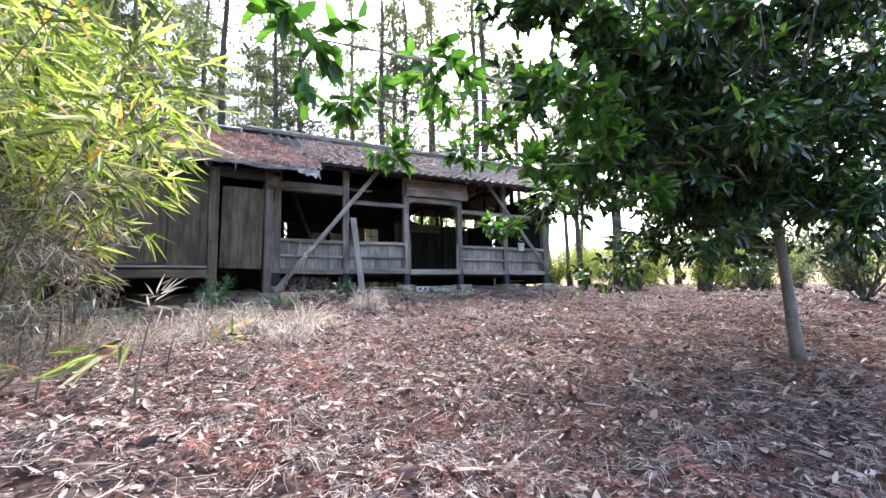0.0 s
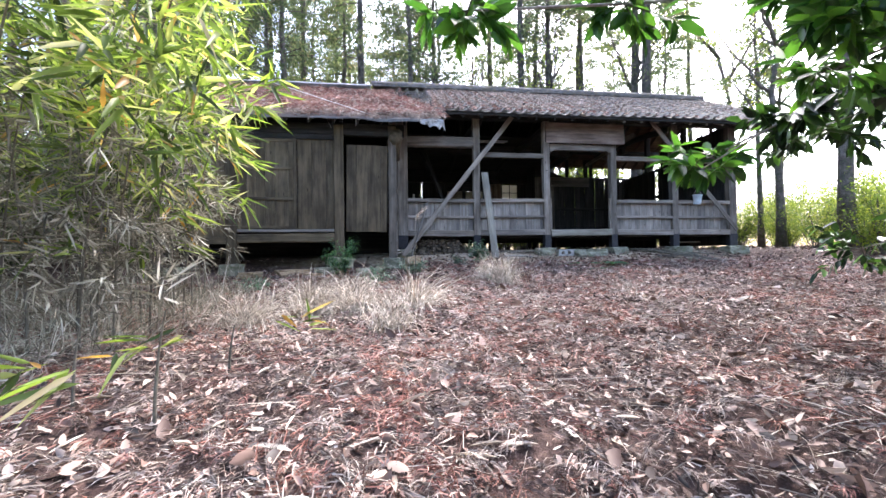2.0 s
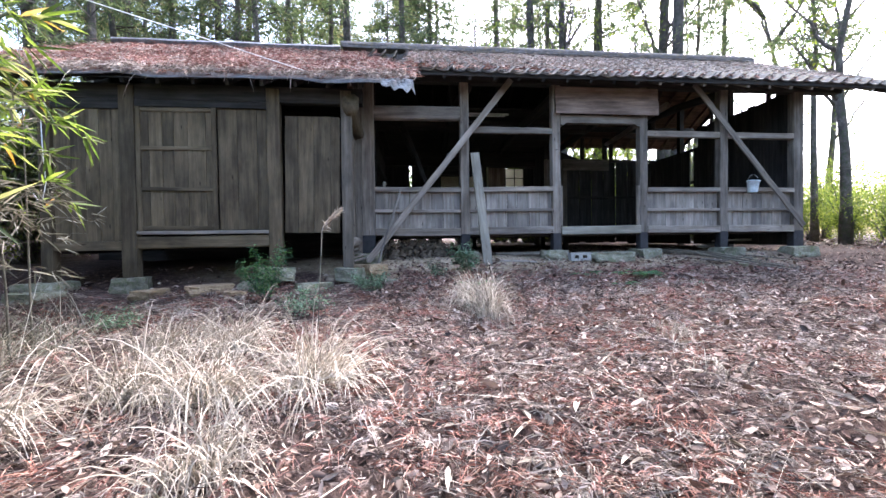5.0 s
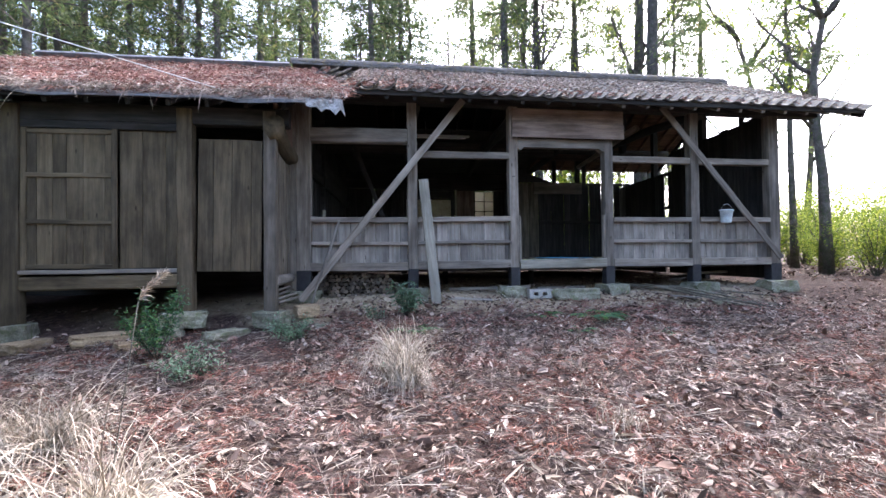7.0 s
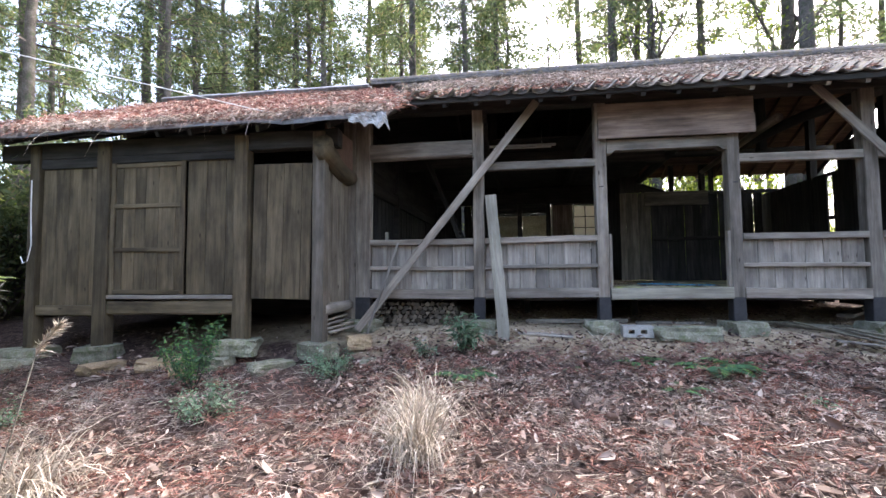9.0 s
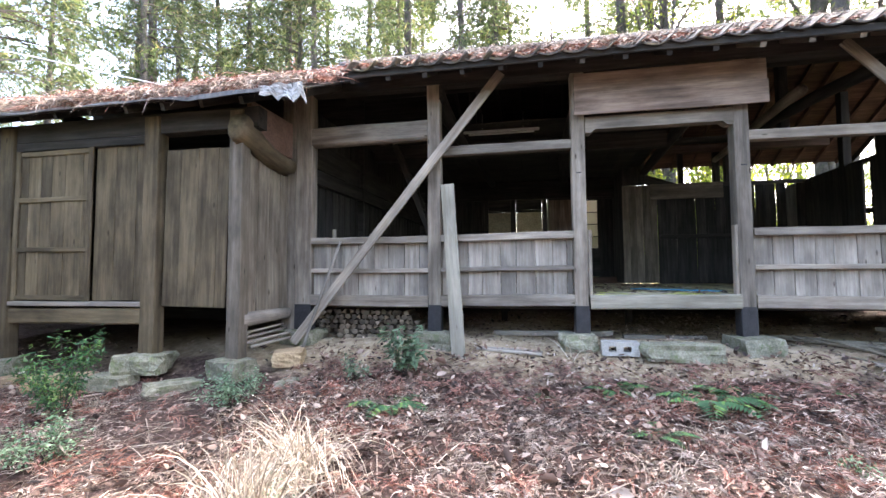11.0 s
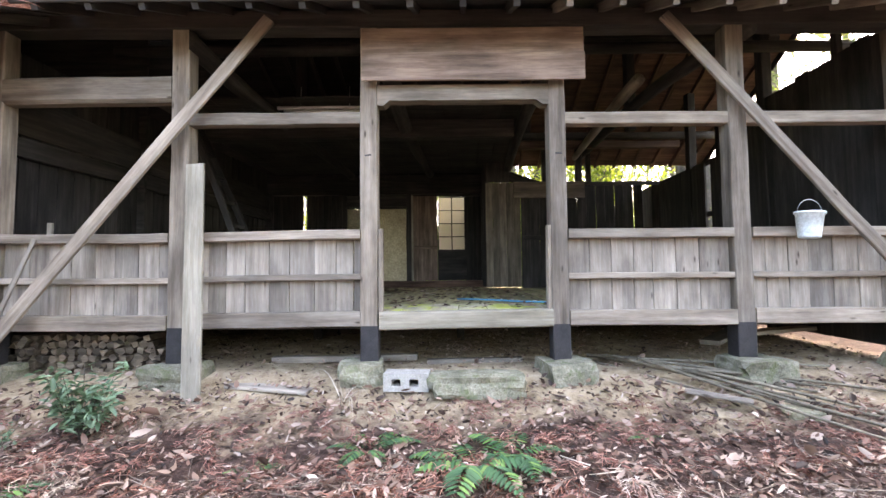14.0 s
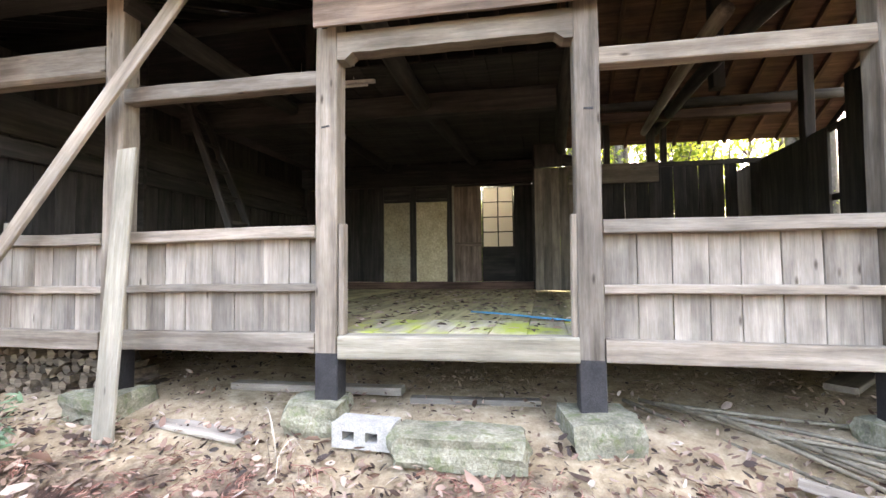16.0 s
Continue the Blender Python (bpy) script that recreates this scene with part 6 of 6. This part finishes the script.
def litter(n, x0, x1, y0, y1, lmin, lmax, name, label):
    P = scatter(n, x0, x1, y0, y1)
    keep = ((P[:, 1] < 9.3) | (rng.uniform(0, 1, n) < 0.66)) & ((P[:, 0] > 2.2) | (P[:, 1] < 7.5) | (rng.uniform(0, 1, n) < 0.3))
    P = P[keep]
    n = len(P)
    P[:, 2] += rng.uniform(0.0, 0.05, n)
    a = rng.uniform(0, 2 * np.pi, n)
    D = np.stack([np.cos(a), np.sin(a), rng.normal(0.1, 0.4, n)], 1)
    L = rng.uniform(lmin, lmax, n) * np.where(rng.uniform(0, 1, n) < 0.06, 1.7, 1.0)
    V, F = blades(P, D, tilt_normals(n, 0.6), L, L * rng.uniform(0.2, 0.55, n), rng.uniform(-0.3, 0.35, n)[:, None], rng.uniform(-0.2, 0.3, n), 0.4)
    tagged(quick_ob(name, V, F, LITTER), label, "leaf litter", kind="stuff")


def sprigs(n, x0, x1, y0, y1, name, label, material, bias):
    """Fallen cedar sprigs: feathery bundles of curved needles, lying in drifts."""
    C = scatter(n, x0, x1, y0, y1)
    w = np.sin(C[:, 0] * 1.9 + 2) * np.sin(C[:, 1] * 1.6 + 0.7) + np.sin(C[:, 1] * 2.9 + C[:, 0] * 2.1) * 0.6 + rng.normal(0, 0.45, n)
    C = C[w > bias]
    n = len(C)
    per = 22
    a = rng.uniform(0, 2 * np.pi, n)
    ax = np.stack([np.cos(a), np.sin(a), rng.normal(0.05, 0.15, n)], 1)
    half = rng.uniform(0.06, 0.15, n).repeat(per)[:, None]
    t = np.tile(np.linspace(-1, 1, per), n)[:, None] * half
    P = np.repeat(C, per, 0) + np.repeat(ax, per, 0) * t + rng.normal(0, 0.012, (n * per, 3)) + [0, 0, 0.03]
    D = np.repeat(ax, per, 0) + rng.normal(0, 0.5, (n * per, 3)) + [0, 0, 0.22]
    V, F = ribbons(P, D, rng.uniform(0.06, 0.14, n * per), 0.0048, 0.4, 2)
    tagged(quick_ob(name, V, F, material), label, "needles", kind="stuff")


def heaps(n, per, x0, x1, y0, y1, material, name, label):
    """Feathery fallen sprays, each a fan of curved needles on a short stem, lying one over another."""
    C = scatter(n, x0, x1, y0, y1)
    C[:, 2] += rng.uniform(0.0, 0.035, n)
    a = rng.uniform(0, 2 * np.pi, n)
    size = rng.uniform(0.10, 0.26, n)
    ax = np.stack([np.cos(a), np.sin(a), rng.normal(0.08, 0.12, n)], 1)
    sd = np.stack([-np.sin(a), np.cos(a), np.zeros(n)], 1)
    m = n * per
    t = rng.uniform(-0.8, 0.8, m)
    s = np.where(rng.uniform(0, 1, m) < 0.5, -1.0, 1.0)
    sz = np.repeat(size, per)
    P = np.repeat(C, per, 0) + np.repeat(ax, per, 0) * (t * sz)[:, None] + rng.normal(0, 0.012, (m, 3)) + [0, 0, 0.025]
    D = np.repeat(ax, per, 0) * 0.9 + np.repeat(sd, per, 0) * (s * rng.uniform(0.3, 1.0, m))[:, None] + rng.normal(0, 0.2, (m, 3)) + [0, 0, 0.25]
    V, F = ribbons(P, D, sz * rng.uniform(0.2, 0.6, m), rng.uniform(0.003, 0.0075, m), rng.uniform(0.3, 1.1, m), 2)
    tagged(quick_ob(name, V, F, material), label, "needles", kind="stuff")


def twig_field(n, x0, x1, y0, y1, name, label):
    P = scatter(n, x0, x1, y0, y1)
    P[:, 2] += rng.uniform(0.004, 0.04, n)
    a = rng.uniform(0, 2 * np.pi, n)
    D = np.stack([np.cos(a), np.sin(a), rng.normal(0.03, 0.12, n)], 1)
    V, F = ribbons(P, D, rng.gamma(2.0, 0.1, n) + 0.06, rng.uniform(0.002, 0.008, n), rng.uniform(-0.05, 0.12, n), 3)
    tagged(quick_ob(name, V, F, TWIG), label, "twigs", kind="stuff")


litter(60000, -3.5, 12.5, -2.6, 10.3, 0.03, 0.095, "leaf_litter", "thick layer of brown and bleached fallen leaves")
litter(20000, 0.0, 6.5, -1.8, 5.5, 0.015, 0.045, "fine_leaf_litter", "small brown leaf fragments")
litter(16000, 12.5, 30, -6, 22, 0.06, 0.14, "far_leaf_litter", "brown fallen leaves under the trees")
sprigs(9000, -3.0, 12, -2.4, 9.3, "cedar_sprigs", "reddish-brown fallen cedar sprigs", NEEDLES, 0.1)
sprigs(6000, -3.0, 12, -2.4, 9.3, "grey_sprigs", "grey withered cedar sprigs and stems", TWIG, 0.25)
twig_field(24000, -3.5, 12.5, -2.6, 9.2, "fallen_twigs", "dry grey and straw-coloured twigs and stems")


for mat, cnt, nm, lb in ((SPRIG_RED, 1700, "red_sprays", "fallen red-brown cedar sprays on the slope"), (SPRIG_GREY, 1900, "grey_sprays", "fallen grey cedar sprays on the slope"),
                         (SPRIG_DARK, 2600, "rotten_sprays", "dark rotten cedar sprays on the slope"), (SPRIG_PALE, 1600, "bleached_sprays", "bleached straw-like sprays on the slope")):
    heaps(cnt, 30, -2.6, 11, -2.2, 9.0, mat, nm, lb)


def bamboo_sheaths(n):
    """Pale curled bamboo sheaths on the slope."""
    P = scatter(n, -1.0, 7.5, -1.5, 7.0)
    P[:, 2] += 0.02
    a = rng.uniform(0, 2 * np.pi, n)
    D = np.stack([np.cos(a), np.sin(a), rng.normal(0.05, 0.1, n)], 1)
    V, F = blades(P, D, tilt_normals(n, 0.2), rng.uniform(0.10, 0.24, n), rng.uniform(0.015, 0.04, n), 0.35, 0.05, 0.4)
    tagged(quick_ob("bamboo_sheaths", V, F, STRAW), "bleached curled bamboo sheaths lying on the slope", "leaf litter", kind="stuff")


bamboo_sheaths(620)
heaps(260, 26, 2.2, 10.5, 9.0, 10.0, SPRIG_RED, "house_sprays", "red-brown cedar sprays on the clay by the house")
litter(9000, 1.9, 10.6, 10.3, 13.5, 0.015, 0.06, "underfloor_litter", "dirt and leaf fragments under the floor")
litter(12000, 2.0, 11.0, 7.6, 10.3, 0.025, 0.075, "house_leaf_litter", "pale fallen leaves on the clay before the house")
litter(700, -1.0, 9.0, -1.5, 9.0, 0.045, 0.08, "broad_leaf_litter", "broad curled brown leaves lying on top")


def roof_litter(n, u0, u1, y0, y1, lift, name, label, needle=True):
    uu, y = rng.uniform(u0, u1, n), rng.uniform(y0, y1, n)
    if u0 == U0:
        near_edge = uu < UA + 0.12 - 1.35 * (y - EAVE_F) / (RIDGE_Y - EAVE_F) + rng.normal(0, 0.2, n)
        uu, y = uu[near_edge | (y < EAVE_F)], y[near_edge | (y < EAVE_F)]
        n = len(uu)
    z = RIDGE_Z - SLOPE * np.abs(y - RIDGE_Y) + lift - (0.75 * ANNEX_LOW if u0 == U0 else 0) + rng.uniform(0, 0.03, n)
    P = np.stack([uu + SKEW * (y - FRONT), y, z], 1)
    a = rng.uniform(0, 2 * np.pi, n)
    D = np.stack([np.cos(a), np.sin(a), SLOPE * np.sin(a) + rng.normal(0.05, 0.25, n)], 1)
    if needle:
        V, F = ribbons(P, D, rng.uniform(0.08, 0.22, n), rng.uniform(0.006, 0.016, n), 0.2, 2)
        ob = quick_ob(name, V, F, NEEDLES)
    else:
        V, F = blades(P, D, tilt_normals(n, 0.4) + [0, -0.5, 0], rng.uniform(0.05, 0.12, n), rng.uniform(0.02, 0.05, n), 0.2, 0.1)
        ob = quick_ob(name, V, F, LITTER)
    tagged(ob, label, "needles" if needle else "leaf litter", kind="stuff")


def roof_sprays(n, per, u0, u1, y0, y1, lift, size0, size1, material, name, label):
    """Fluffy drifts of fallen sprays on the roof, some hanging over the eaves."""
    uu, y = rng.uniform(u0, u1, n), y0 + (y1 - y0) * rng.uniform(0, 1, n)
    if u0 == U0:
        near_edge = uu < UA + 0.1 - 1.35 * (y - EAVE_F) / (RIDGE_Y - EAVE_F) + rng.normal(0, 0.2, n)
        uu, y = uu[near_edge | (y < EAVE_F)], y[near_edge | (y < EAVE_F)]
        n = len(uu)
    lump = 0.5 + 0.5 * np.sin(uu * 2.3 + 1.7 * y) * np.sin(y * 3.1 - uu)
    z = RIDGE_Z - SLOPE * np.abs(y - RIDGE_Y) + lift - (0.75 * ANNEX_LOW if u0 == U0 else 0) + 0.05 * lump * rng.uniform(0, 1, n)
    C = np.stack([uu + SKEW * (y - FRONT), y, z], 1)
    a = rng.uniform(0, 2 * np.pi, n)
    size = rng.uniform(size0, size1, n)
    ax = np.stack([np.cos(a), np.sin(a), SLOPE * np.sin(a) + rng.normal(0.1, 0.2, n)], 1)
    sd = np.stack([-np.sin(a), np.cos(a), SLOPE * np.cos(a)], 1)
    m = n * per
    t, s, sz = rng.uniform(-0.8, 0.8, m), np.where(rng.uniform(0, 1, m) < 0.5, -1.0, 1.0), np.repeat(size, per)
    P = np.repeat(C, per, 0) + np.repeat(ax, per, 0) * (t * sz)[:, None] + rng.normal(0, 0.015, (m, 3)) + [0, 0, 0.02]
    D = np.repeat(ax, per, 0) + np.repeat(sd, per, 0) * (s * rng.uniform(0.3, 1.0, m))[:, None] + rng.normal(0, 0.25, (m, 3)) + [0, 0, 0.3]
    V, F = ribbons(P, D, sz * rng.uniform(0.25, 0.7, m), rng.uniform(0.006, 0.013, m), rng.uniform(0.3, 1.1, m), 2)
    tagged(quick_ob(name, V, F, material), label, "needles", kind="stuff")


roof_sprays(1900, 22, U0, UA + 0.15, EAVE_A + 0.02, RIDGE_Y - 0.1, 0.02, 0.12, 0.28, SPRIG_RED, "roof_red_sprays", "drifts of red-brown cedar sprays on the annex roof")
roof_sprays(900, 20, U0, UA + 0.15, EAVE_A - 0.02, RIDGE_Y - 0.2, 0.02, 0.1, 0.24, SPRIG_PALE, "roof_pale_sprays", "bleached dry sprays on the annex roof")
roof_sprays(420, 20, U0, UA, EAVE_A - 0.1, EAVE_A + 0.25, 0.0, 0.12, 0.26, SPRIG_GREY, "eaves_sprays", "grey dry sprays hanging over the annex eaves")
roof_sprays(1100, 16, UA, U1, EAVE_F + 0.1, RIDGE_Y - 0.15, 0.03, 0.08, 0.2, SPRIG_GREY, "tile_sprays", "grey dry sprays lying on the tiles")
roof_sprays(220, 16, UA, U1, EAVE_F + 0.1, RIDGE_Y - 0.15, 0.03, 0.08, 0.2, SPRIG_PALE, "tile_pale_sprays", "bleached dry sprays lying on the tiles")
roof_litter(12000, U0, UA + 0.15, EAVE_A - 0.03, RIDGE_Y, -0.02, "roof_needles", "thick mat of red-brown cedar needles on the annex roof")
roof_litter(2500, U0, UA + 0.1, EAVE_A, RIDGE_Y, 0.0, "roof_leaves", "dead leaves on the annex roof", False)
roof_litter(11000, UA, U1, EAVE_F + 0.05, RIDGE_Y, 0.0, "tile_needles", "brown needles caught on the tiles")
roof_litter(6000, UA, U1, EAVE_F + 0.05, RIDGE_Y, 0.0, "tile_leaves", "dead leaves caught on the tiles", False)
# dirt on the floor boards
n = 900
P = np.stack([rng.uniform(4.5, 7.6, n), 10.7 + 5.4 * rng.uniform(0, 1, n), np.full(n, FLOOR_TOP + 0.006)], 1)
a = rng.uniform(0, 2 * np.pi, n)
V, F = blades(P, np.stack([np.cos(a), np.sin(a), np.zeros(n)], 1), tilt_normals(n, 0.3), rng.uniform(0.03, 0.12, n), rng.uniform(0.01, 0.04, n), 0.2, 0.05)
tagged(quick_ob("floor_leaves", V, F, LITTER), "dead leaves blown over the floor boards", "leaf litter", kind="stuff")
build_tiles()
